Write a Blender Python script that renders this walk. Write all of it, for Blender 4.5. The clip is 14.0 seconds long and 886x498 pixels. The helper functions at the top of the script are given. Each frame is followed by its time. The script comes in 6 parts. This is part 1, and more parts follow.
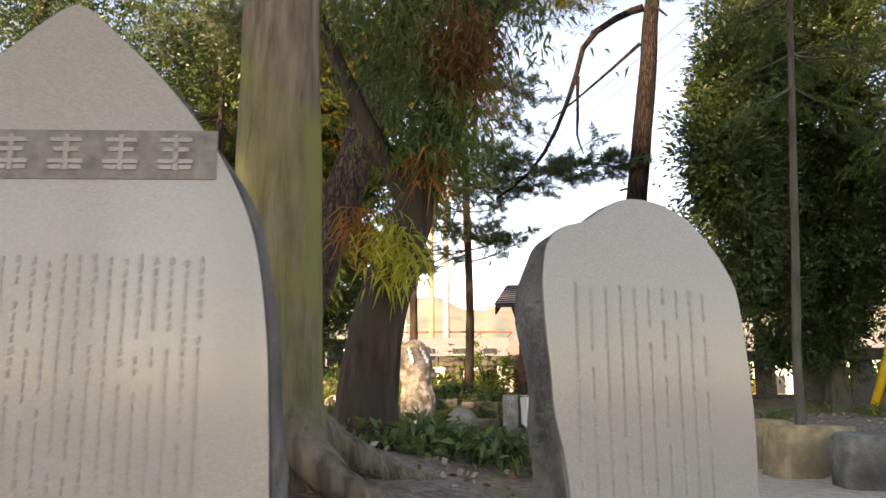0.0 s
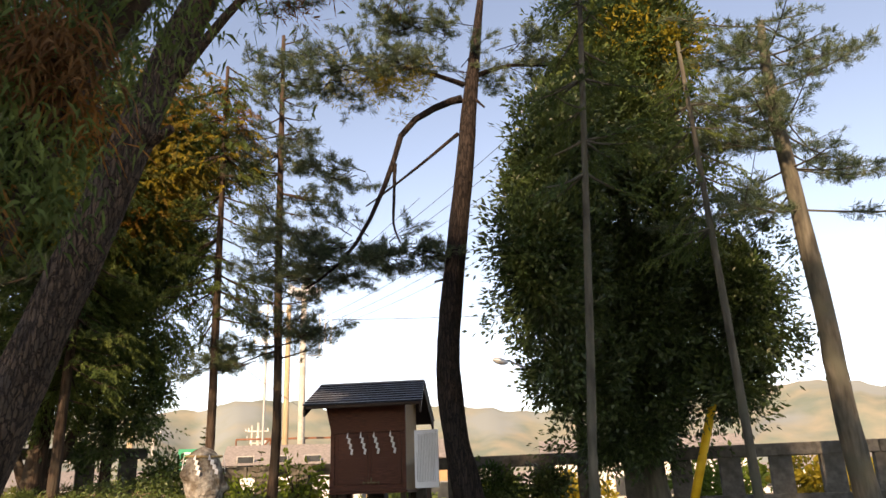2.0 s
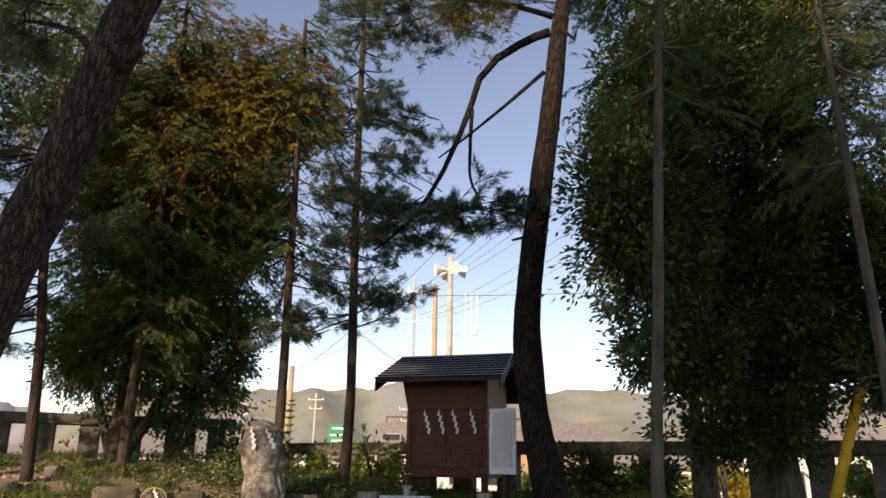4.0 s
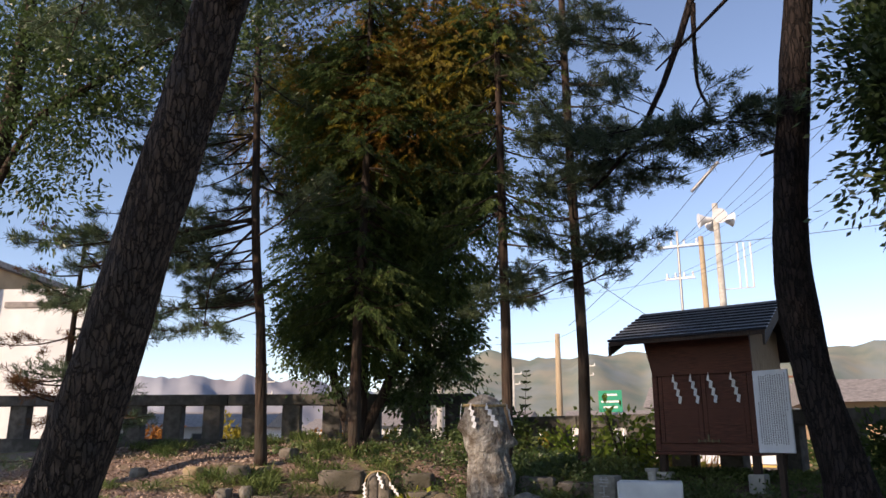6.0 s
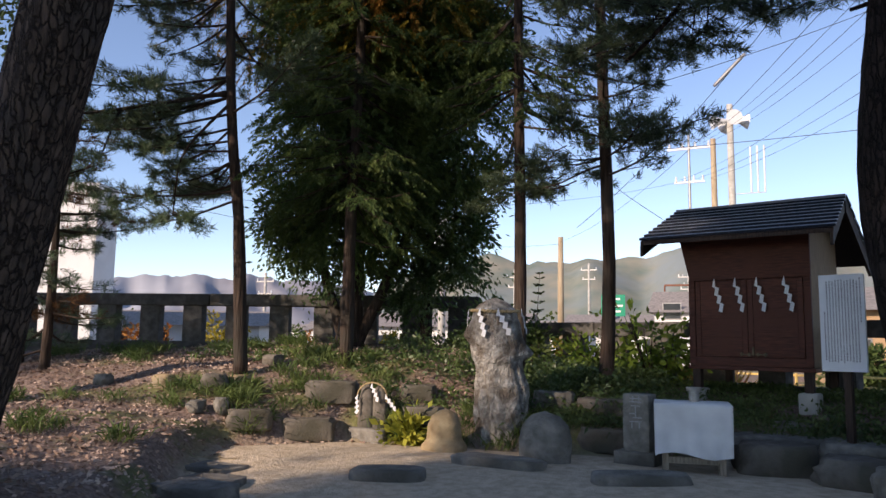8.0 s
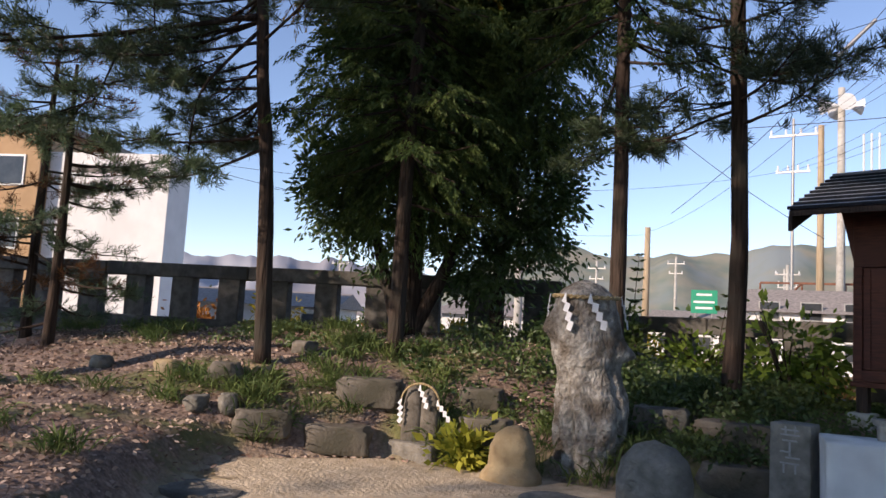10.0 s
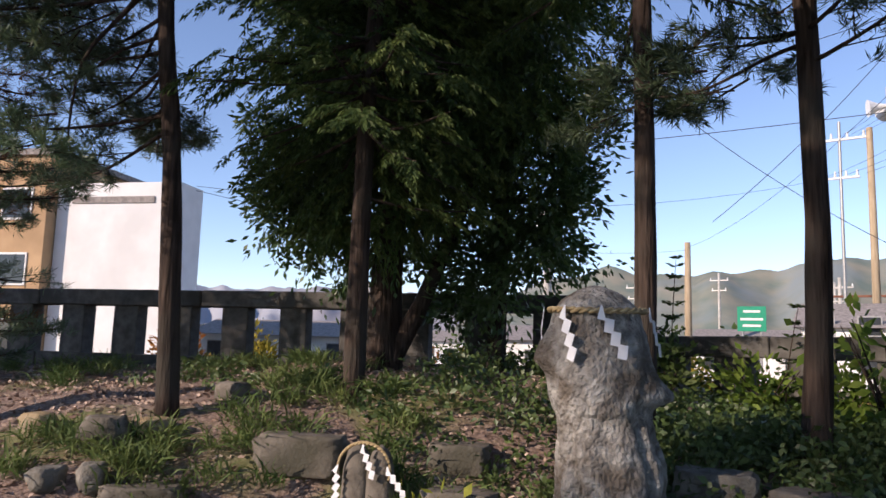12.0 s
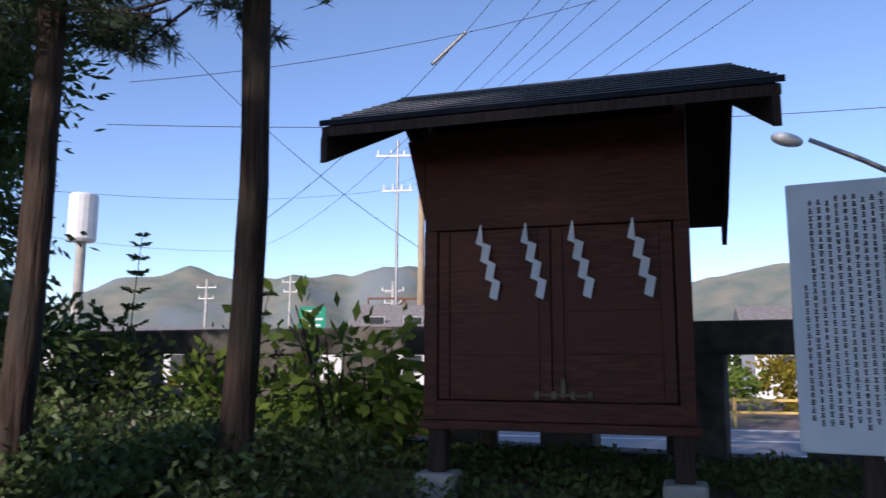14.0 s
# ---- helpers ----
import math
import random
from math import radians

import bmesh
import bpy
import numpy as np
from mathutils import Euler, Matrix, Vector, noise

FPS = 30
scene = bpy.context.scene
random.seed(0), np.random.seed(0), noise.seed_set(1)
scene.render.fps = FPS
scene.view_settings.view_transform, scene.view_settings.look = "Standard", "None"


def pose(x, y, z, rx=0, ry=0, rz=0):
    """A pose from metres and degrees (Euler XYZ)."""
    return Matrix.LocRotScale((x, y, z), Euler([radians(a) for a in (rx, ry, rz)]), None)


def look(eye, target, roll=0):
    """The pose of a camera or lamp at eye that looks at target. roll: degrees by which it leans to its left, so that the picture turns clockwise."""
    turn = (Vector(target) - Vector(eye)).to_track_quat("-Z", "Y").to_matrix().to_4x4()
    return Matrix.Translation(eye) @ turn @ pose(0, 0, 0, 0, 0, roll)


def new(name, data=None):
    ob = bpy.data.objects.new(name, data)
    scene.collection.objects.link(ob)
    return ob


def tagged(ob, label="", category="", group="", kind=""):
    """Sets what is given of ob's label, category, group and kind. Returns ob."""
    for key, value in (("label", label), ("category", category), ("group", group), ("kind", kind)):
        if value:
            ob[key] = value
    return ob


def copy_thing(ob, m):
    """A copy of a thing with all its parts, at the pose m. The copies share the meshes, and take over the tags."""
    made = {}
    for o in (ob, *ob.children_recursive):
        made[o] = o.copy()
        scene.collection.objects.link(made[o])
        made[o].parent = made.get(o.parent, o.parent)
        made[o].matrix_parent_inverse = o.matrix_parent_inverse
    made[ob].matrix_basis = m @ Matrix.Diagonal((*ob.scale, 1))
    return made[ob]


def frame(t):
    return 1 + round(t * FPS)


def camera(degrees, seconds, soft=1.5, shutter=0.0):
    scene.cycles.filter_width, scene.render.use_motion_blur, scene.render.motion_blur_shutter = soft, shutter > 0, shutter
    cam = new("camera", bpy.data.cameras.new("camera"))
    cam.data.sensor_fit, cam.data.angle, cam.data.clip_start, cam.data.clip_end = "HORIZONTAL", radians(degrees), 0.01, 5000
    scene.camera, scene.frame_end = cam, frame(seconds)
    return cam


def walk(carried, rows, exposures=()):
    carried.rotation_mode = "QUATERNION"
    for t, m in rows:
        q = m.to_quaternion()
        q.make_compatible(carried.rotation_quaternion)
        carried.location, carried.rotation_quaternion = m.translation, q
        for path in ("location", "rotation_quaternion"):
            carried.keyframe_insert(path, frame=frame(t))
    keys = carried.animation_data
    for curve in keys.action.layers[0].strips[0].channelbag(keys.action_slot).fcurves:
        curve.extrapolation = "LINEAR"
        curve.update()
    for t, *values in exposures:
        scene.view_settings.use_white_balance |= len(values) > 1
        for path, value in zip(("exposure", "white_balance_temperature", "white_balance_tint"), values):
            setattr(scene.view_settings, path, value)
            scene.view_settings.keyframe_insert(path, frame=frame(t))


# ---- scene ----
cam = camera(60.3, 14.0, shutter=0.15)
PATH = [
    (0, (1.066, 0.37, 1.017), (0.928, 2.333, 1.374), -0.2),
    (0.5, (1.332, 0.663, 1.023), (1.26, 2.614, 1.459), -0.2),
    (1, (1.651, 0.823, 1.041), (1.672, 2.767, 1.509), 1.8),
    (1.5, (1.932, 1.123, 1.049), (2.057, 3.045, 1.59), 0.6),
    (2, (2.232, 1.426, 1.056), (2.428, 3.321, 1.666), -1.9),
    (2.2, (2.374, 1.564, 1.057), (2.579, 3.452, 1.685), -2.2),
    (4.3, (3.799, 3.386, 1.116), (3.438, 5.278, 1.653), 1.2),
    (4.5, (3.843, 3.552, 1.103), (3.39, 5.431, 1.617), 1.1),
    (5, (3.974, 4.021, 1.15), (3.343, 5.853, 1.648), 0.2),
    (5.5, (4.01, 4.512, 1.247), (3.228, 6.285, 1.745), -0.3),
    (6, (3.937, 4.994, 1.316), (3.056, 6.723, 1.799), 0.0),
    (6.5, (3.84, 5.367, 1.426), (2.911, 7.084, 1.86), 0.2),
    (7, (3.634, 5.612, 1.476), (2.694, 7.342, 1.828), 0.2),
    (7.5, (3.378, 5.991, 1.433), (2.456, 7.746, 1.697), 0.4),
    (7.7, (3.287, 6.155, 1.422), (2.39, 7.926, 1.662), 0.7),
    (9.8, (2.24, 8.234, 1.463), (1.189, 9.924, 1.659), 3.5),
    (10, (2.165, 8.441, 1.445), (1.081, 10.11, 1.642), 3.3),
    (10.5, (1.963, 8.967, 1.477), (0.8, 10.582, 1.678), 3.0),
    (11, (1.778, 9.529, 1.501), (0.57, 11.108, 1.719), 2.6),
    (11.5, (1.654, 10.086, 1.498), (0.442, 11.658, 1.738), 2.2),
    (12, (1.482, 10.608, 1.503), (0.319, 12.215, 1.764), 1.7),
    (12.5, (1.468, 11.103, 1.508), (0.43, 12.79, 1.78), 1.2),
    (13, (1.553, 11.593, 1.496), (0.727, 13.393, 1.773), 1.0),
    (13.5, (1.762, 12.012, 1.503), (1.229, 13.921, 1.775), 0.8),
    (13.6, (1.798, 12.063, 1.48), (1.345, 13.991, 1.762), 0.4),
    (14, (2.014, 12.209, 1.481), (1.836, 14.181, 1.764), 0.2),
]
walk(cam, [(t, look(eye, target, roll)) for t, eye, target, roll in PATH], exposures=[(0.0, 1.95, 10400, 24), (0.5, 1.85, 10400, 25), (1.0, 1.7, 10000, 22), (2.2, 1.1, 9700, 23), (4.3, 0.65, 8400, 22), (5.0, 0.6, 7800, 22), (7.5, 0.55, 6850, 21), (11.0, 0.48, 6600, 21), (12.5, 0.52, 6400, 24), (13.4, 0.62, 6200, 27), (14.0, 0.3, 5850, 22)])

# ---- world and sun ----
SUN_AZ, SUN_EL = 205.0, 24.0      # compass degrees from +y clockwise, height
world = bpy.data.worlds.new("sky")
scene.world = world
world.use_nodes = True
wn = world.node_tree.nodes
sky = wn.new("ShaderNodeTexSky")
sky.sky_type = "NISHITA"
sky.sun_disc = False
sky.sun_elevation, sky.sun_rotation = radians(SUN_EL), radians(SUN_AZ)
sky.air_density, sky.dust_density, sky.ozone_density = 0.8, 0.05, 1.6
world.node_tree.links.new(sky.outputs[0], wn["Background"].inputs[0])
wn["Background"].inputs[1].default_value = 0.15
sun = new("sun", bpy.data.lights.new("sun", "SUN"))
sun.data.energy, sun.data.angle, sun.data.color = 4.0, radians(0.6), (1.0, 0.86, 0.68)
sd = Vector((math.sin(radians(SUN_AZ)) * math.cos(radians(SUN_EL)), math.cos(radians(SUN_AZ)) * math.cos(radians(SUN_EL)), math.sin(radians(SUN_EL))))
sun.matrix_world = look(sd * 60, (0, 0, 0))


# ---- materials ----
def mat(name, a, b, scale=6.0, rough=0.8, bump=0.3, c=None, big=0.8, stretch=(1, 1, 1), metal=0.0, detail_scale=40.0, translucent=0.0, vary=0.0, distance=0.02, space="Object", crack=0.0):
    """Two colours mixed by noise at two scales, a third in large stains, with relief."""
    m = bpy.data.materials.new(name)
    m.use_nodes = True
    nt = m.node_tree
    n, ln = nt.nodes, nt.links
    p = n["Principled BSDF"]
    tc = n.new("ShaderNodeTexCoord")
    mp = n.new("ShaderNodeMapping")
    mp.inputs["Scale"].default_value = stretch
    ln.new(tc.outputs[space], mp.inputs[0])
    n1 = n.new("ShaderNodeTexNoise")
    n1.inputs["Scale"].default_value, n1.inputs["Detail"].default_value = scale, 6
    ln.new(mp.outputs[0], n1.inputs[0])
    r1 = n.new("ShaderNodeValToRGB")
    r1.color_ramp.elements[0].position, r1.color_ramp.elements[1].position = 0.35, 0.66
    r1.color_ramp.elements[0].color, r1.color_ramp.elements[1].color = (*a, 1), (*b, 1)
    ln.new(n1.outputs[0], r1.inputs[0])
    col = r1.outputs[0]
    if c:
        n2 = n.new("ShaderNodeTexNoise")
        n2.inputs["Scale"].default_value, n2.inputs["Detail"].default_value = big, 4
        ln.new(tc.outputs[space], n2.inputs[0])
        r2 = n.new("ShaderNodeValToRGB")
        r2.color_ramp.elements[0].position, r2.color_ramp.elements[1].position = 0.48, 0.62
        ln.new(n2.outputs[0], r2.inputs[0])
        mx = n.new("ShaderNodeMixRGB")
        ln.new(r2.outputs[0], mx.inputs[0])
        ln.new(col, mx.inputs[1])
        mx.inputs[2].default_value = (*c, 1)
        col = mx.outputs[0]
    plates = None
    if crack:
        wp = n.new("ShaderNodeVectorMath")
        wp.operation = "ADD"
        wn_ = n.new("ShaderNodeTexNoise")
        wn_.inputs["Scale"].default_value = crack * 0.9
        ws = n.new("ShaderNodeVectorMath")
        ws.operation = "SCALE"
        ws.inputs["Scale"].default_value = 0.9 / crack
        ln.new(tc.outputs[space], wn_.inputs[0])
        ln.new(wn_.outputs["Color"], ws.inputs[0])
        ln.new(mp.outputs[0], wp.inputs[0])
        ln.new(ws.outputs[0], wp.inputs[1])
        vo = n.new("ShaderNodeTexVoronoi")
        vo.feature = "DISTANCE_TO_EDGE"
        vo.inputs["Scale"].default_value = crack
        ln.new(wp.outputs[0], vo.inputs["Vector"])
        r4 = n.new("ShaderNodeValToRGB")
        r4.color_ramp.elements[0].position, r4.color_ramp.elements[1].position = 0.0, 0.14
        ln.new(vo.outputs["Distance"], r4.inputs[0])
        plates = r4.outputs[0]
        mx4 = n.new("ShaderNodeMixRGB")
        mx4.inputs[1].default_value = (a[0] * 0.6, a[1] * 0.6, a[2] * 0.6, 1)
        ln.new(plates, mx4.inputs[0])
        ln.new(col, mx4.inputs[2])
        col = mx4.outputs[0]
    if vary:
        oi = n.new("ShaderNodeObjectInfo")
        ge = n.new("ShaderNodeNewGeometry")
        ad = n.new("ShaderNodeMath")
        ad.operation = "ADD"
        ln.new(oi.outputs["Random"], ad.inputs[0])
        ln.new(ge.outputs["Random Per Island"], ad.inputs[1])
        mr = n.new("ShaderNodeMapRange")
        mr.inputs[1].default_value, mr.inputs[2].default_value = 0, 2
        mr.inputs[3].default_value, mr.inputs[4].default_value = 1 - vary, 1 + vary
        ln.new(ad.outputs[0], mr.inputs[0])
        hs = n.new("ShaderNodeHueSaturation")
        ln.new(mr.outputs[0], hs.inputs["Value"])
        ln.new(col, hs.inputs["Color"])
        col = hs.outputs[0]
    ln.new(col, p.inputs["Base Color"])
    p.inputs["Roughness"].default_value, p.inputs["Metallic"].default_value = rough, metal
    if rough >= 0.5 and not metal:
        p.inputs["Specular IOR Level"].default_value = 0.2
    if bump:
        n3 = n.new("ShaderNodeTexNoise")
        n3.inputs["Scale"].default_value, n3.inputs["Detail"].default_value = detail_scale, 8
        ln.new(mp.outputs[0], n3.inputs[0])
        bp = n.new("ShaderNodeBump")
        bp.inputs["Strength"].default_value, bp.inputs["Distance"].default_value = bump, distance
        ln.new(n3.outputs[0], bp.inputs["Height"])
        nrm = bp.outputs[0]
        if plates:
            bq = n.new("ShaderNodeBump")
            bq.inputs["Strength"].default_value, bq.inputs["Distance"].default_value = 0.9, 0.03
            ln.new(plates, bq.inputs["Height"])
            ln.new(nrm, bq.inputs["Normal"])
            nrm = bq.outputs[0]
        ln.new(nrm, p.inputs["Normal"])
    if translucent:
        tr = n.new("ShaderNodeBsdfTranslucent")
        ln.new(col, tr.inputs[0])
        ms = n.new("ShaderNodeMixShader")
        ms.inputs[0].default_value = translucent
        ln.new(p.outputs[0], ms.inputs[1])
        ln.new(tr.outputs[0], ms.inputs[2])
        ln.new(ms.outputs[0], n["Material Output"].inputs[0])
    return m


BARK_PINE = mat("pine bark", (0.05, 0.036, 0.029), (0.15, 0.105, 0.08), 22, 0.95, 1.0, (0.075, 0.06, 0.052), 2.5, (1, 1, 0.22), detail_scale=24, distance=0.06, crack=24)
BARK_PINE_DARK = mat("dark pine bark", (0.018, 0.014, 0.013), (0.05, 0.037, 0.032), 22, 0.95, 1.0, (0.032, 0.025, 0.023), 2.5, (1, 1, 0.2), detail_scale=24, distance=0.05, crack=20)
BARK_CEDAR = mat("cedar bark", (0.10, 0.083, 0.062), (0.25, 0.205, 0.155), 20, 0.95, 1.0, (0.20, 0.20, 0.075), 1.3, (1, 1, 0.14), detail_scale=40, distance=0.05)
BARK_THIN = mat("thin bark", (0.026, 0.018, 0.014), (0.078, 0.055, 0.043), 26, 0.95, 0.9, (0.05, 0.042, 0.034), 2.0, (1, 1, 0.10), detail_scale=34, distance=0.03)
BARK_GREY = mat("grey bark", (0.06, 0.055, 0.045), (0.13, 0.12, 0.097), 12, 0.95, 0.5, (0.09, 0.09, 0.07), 2.0, (1, 1, 0.2), detail_scale=30)
LEAF_DARK = mat("evergreen leaves", (0.038, 0.074, 0.024), (0.10, 0.155, 0.048), 2.5, 0.4, 0, translucent=0.35, vary=0.55)
LEAF_CYP = mat("cypress sprays", (0.042, 0.08, 0.024), (0.115, 0.155, 0.044), 1.8, 0.55, 0, translucent=0.38, vary=0.5)
# olive-gold base colour carries the warm sun on the upper sprays
LEAF_SUNNED = mat("sun-tinted top sprays", (0.07, 0.075, 0.02), (0.19, 0.145, 0.03), 1.6, 0.6, 0, (0.20, 0.10, 0.02), 0.5, translucent=0.35, vary=0.5)
LEAF_PINE = mat("pine needles", (0.05, 0.088, 0.045), (0.11, 0.15, 0.075), 2.0, 0.45, 0, translucent=0.35, vary=0.5)
LEAF_BROWN = mat("browned needles", (0.10, 0.045, 0.02), (0.16, 0.08, 0.03), 2.0, 0.7, 0, translucent=0.25, vary=0.4)
# autumn yellow of bushes; on tree tops it paints the low sun
LEAF_YELLOW = mat("yellow autumn and sun-tinted leaves", (0.19, 0.165, 0.022), (0.32, 0.25, 0.035), 2.0, 0.6, 0, translucent=0.4, vary=0.35)
LEAF_LIGHT = mat("fresh leaves", (0.10, 0.17, 0.025), (0.20, 0.27, 0.05), 3.0, 0.5, 0, translucent=0.45, vary=0.4)
GRASS = mat("grass blades", (0.06, 0.10, 0.03), (0.15, 0.19, 0.06), 2.0, 0.6, 0, translucent=0.3, vary=0.5)
LITTER = mat("dry leaves", (0.18, 0.115, 0.09), (0.52, 0.40, 0.32), 3.0, 0.8, 0, vary=0.55)
STONE = mat("weathered stone", (0.14, 0.13, 0.11), (0.27, 0.25, 0.215), 7, 0.9, 0.7, (0.10, 0.095, 0.08), 1.6, detail_scale=30, distance=0.03, vary=0.15)
STONE_LIGHT = mat("pale boulder", (0.20, 0.185, 0.165), (0.46, 0.44, 0.40), 13, 0.92, 1.0, (0.15, 0.125, 0.10), 4.0, (1, 1, 0.8), detail_scale=34, distance=0.06)
STONE_DARK = mat("dark damp stone", (0.10, 0.088, 0.072), (0.20, 0.176, 0.146), 8, 0.9, 0.6, (0.075, 0.07, 0.052), 2, detail_scale=30)
# near-black colour painting the shadow lines between the lighter roof courses
ROOF_SHADE_LIP = mat("roof edge in shadow colour", (0.012, 0.014, 0.02), (0.022, 0.026, 0.036), 8, 0.8, 0.05)
STONE_WARM = mat("ochre stone", (0.28, 0.20, 0.11), (0.46, 0.35, 0.20), 7, 0.9, 0.6, (0.26, 0.21, 0.14), 2.0, detail_scale=30)
STELE = mat("polished grey granite", (0.29, 0.285, 0.28), (0.36, 0.355, 0.345), 240, 0.14, 0.06, (0.33, 0.325, 0.32), 1.2, detail_scale=120, distance=0.002)
STELE_SIDE = mat("rough split granite", (0.08, 0.078, 0.075), (0.19, 0.185, 0.175), 9, 0.9, 1.0, (0.13, 0.12, 0.11), 2.0, detail_scale=18, distance=0.05)
CARVED = mat("carved strokes", (0.28, 0.275, 0.27), (0.345, 0.34, 0.33), 30, 0.3, 0.2)
BAND = mat("dark cut band", (0.15, 0.145, 0.145), (0.23, 0.225, 0.22), 40, 0.6, 0.3)
FENCE = mat("dark weathered granite", (0.075, 0.07, 0.064), (0.14, 0.132, 0.12), 9, 0.9, 0.5, (0.07, 0.067, 0.06), 1.4, detail_scale=50, distance=0.015, vary=0.12)
WOOD_RED = mat("brown stained boards", (0.065, 0.021, 0.014), (0.128, 0.042, 0.027), 10, 0.5, 0.25, (0.10, 0.034, 0.022), 1.5, (0.7, 6, 6), detail_scale=20, distance=0.006)
WOOD_PALE = mat("bare boards", (0.26, 0.17, 0.10), (0.40, 0.28, 0.17), 10, 0.7, 0.25, None, 1.5, (6, 6, 0.5), detail_scale=20, distance=0.006)
WOOD_DARK = mat("dark stained wood", (0.03, 0.02, 0.016), (0.065, 0.042, 0.032), 10, 0.7, 0.3, None, 1, (6, 6, 0.5), detail_scale=25, distance=0.006)
WOOD_LEG = mat("weathered timber", (0.20, 0.16, 0.115), (0.34, 0.28, 0.21), 12, 0.8, 0.3, None, 1, (4, 4, 0.5), detail_scale=25, distance=0.006)
ROOFING = mat("blue grey metal roofing", (0.17, 0.20, 0.26), (0.25, 0.28, 0.35), 8, 0.45, 0.08, (0.20, 0.23, 0.29), 1.2, detail_scale=60, metal=0.2)
PAPER = mat("white paper", (0.74, 0.74, 0.76), (0.82, 0.82, 0.83), 8, 0.8, 0.05)
ROPE = mat("straw rope", (0.34, 0.25, 0.13), (0.52, 0.40, 0.22), 40, 0.9, 0.6, detail_scale=120, distance=0.006)
CLOTH = mat("white tablecloth", (0.60, 0.60, 0.60), (0.72, 0.72, 0.71), 4, 0.9, 0.15, (0.56, 0.55, 0.52), 1.8, detail_scale=300, distance=0.002)
BOARD = mat("white painted board", (0.66, 0.68, 0.70), (0.74, 0.75, 0.77), 4, 0.5, 0.05, (0.62, 0.64, 0.66), 1.6)
INK = mat("black lettering", (0.10, 0.10, 0.105), (0.17, 0.17, 0.175), 20, 0.7, 0)
BRASS_OLD = mat("tarnished brass", (0.09, 0.075, 0.045), (0.16, 0.13, 0.08), 20, 0.5, 0.1, metal=0.6)
STEEL = mat("dull steel", (0.30, 0.29, 0.27), (0.42, 0.41, 0.39), 20, 0.45, 0.1, metal=0.8)
CONCRETE = mat("concrete", (0.40, 0.38, 0.34), (0.52, 0.50, 0.45), 5, 0.9, 0.3, (0.36, 0.34, 0.30), 1.0)
POLE_WOOD = mat("sunlit timber pole", (0.32, 0.24, 0.15), (0.46, 0.36, 0.24), 6, 0.9, 0.4, None, 1, (1, 1, 0.1))
CABLE = mat("black cable", (0.03, 0.03, 0.035), (0.05, 0.05, 0.055), 8, 0.6, 0)
YELLOW = mat("yellow plastic sleeve", (0.62, 0.34, 0.02), (0.72, 0.42, 0.03), 6, 0.5, 0.1)
GREEN_SIGN = mat("green sign paint", (0.0, 0.24, 0.13), (0.0, 0.28, 0.15), 4, 0.45, 0)
RENDER_WHITE = mat("white facade", (0.70, 0.69, 0.67), (0.78, 0.77, 0.75), 1, 0.85, 0.1, (0.66, 0.65, 0.63), 0.3)
RENDER_TAN = mat("tan facade", (0.42, 0.27, 0.15), (0.52, 0.35, 0.20), 1, 0.85, 0.1, (0.38, 0.25, 0.14), 0.3)
TILE_GREY = mat("grey tiled roof", (0.20, 0.18, 0.165), (0.32, 0.285, 0.26), 5, 0.7, 0.3)
TILE_RUST = mat("rust red iron", (0.16, 0.07, 0.045), (0.24, 0.11, 0.07), 4, 0.8, 0.2)
ASPHALT = mat("sun-bleached asphalt", (0.24, 0.24, 0.245), (0.32, 0.32, 0.325), 20, 0.85, 0.3)
GLASS_DARK = mat("dark window glass", (0.03, 0.035, 0.04), (0.05, 0.055, 0.06), 2, 0.1, 0)
FERN = mat("fern fronds", (0.22, 0.24, 0.03), (0.36, 0.34, 0.05), 3, 0.6, 0, translucent=0.35, vary=0.4)
FERN_DEAD = mat("withered fronds", (0.30, 0.12, 0.03), (0.42, 0.19, 0.05), 3, 0.7, 0, translucent=0.3, vary=0.4)
WHITE_METAL = mat("white enamel", (0.68, 0.68, 0.66), (0.76, 0.76, 0.74), 4, 0.4, 0)
AMBER = mat("pale amber rail", (0.55, 0.36, 0.10), (0.66, 0.46, 0.16), 4, 0.5, 0)


# ---- mesh helpers ----
def part(name, bm, material, parent=None, label="", smooth=False):
    me = bpy.data.meshes.new(name)
    bm.to_mesh(me)
    bm.free()
    me.materials.append(material)
    if smooth:
        me.polygons.foreach_set("use_smooth", [True] * len(me.polygons))
    ob = new(name, me)
    if parent is not None:
        ob.parent = parent
    return tagged(ob, label)


def empty(name, m=None):
    ob = new(name)
    ob.empty_display_size = 0.1
    if m is not None:
        ob.matrix_basis = m
    return ob


def box(bm, x0, x1, y0, y1, z0, z1, m=None):
    r = bmesh.ops.create_cube(bm, size=1, matrix=Matrix.Translation(((x0 + x1) / 2, (y0 + y1) / 2, (z0 + z1) / 2)) @ Matrix.Diagonal((x1 - x0, y1 - y0, z1 - z0, 1)))
    if m is not None:
        bmesh.ops.transform(bm, matrix=m, verts=r["verts"])
    return r["verts"]


def block(x0, x1, y0, y1, z0, z1, bevel=0.006, m=None):
    bm = bmesh.new()
    box(bm, x0, x1, y0, y1, z0, z1, m)
    if bevel:
        bmesh.ops.bevel(bm, geom=bm.edges[:], offset=bevel, segments=2, affect="EDGES", profile=0.5)
    return bm


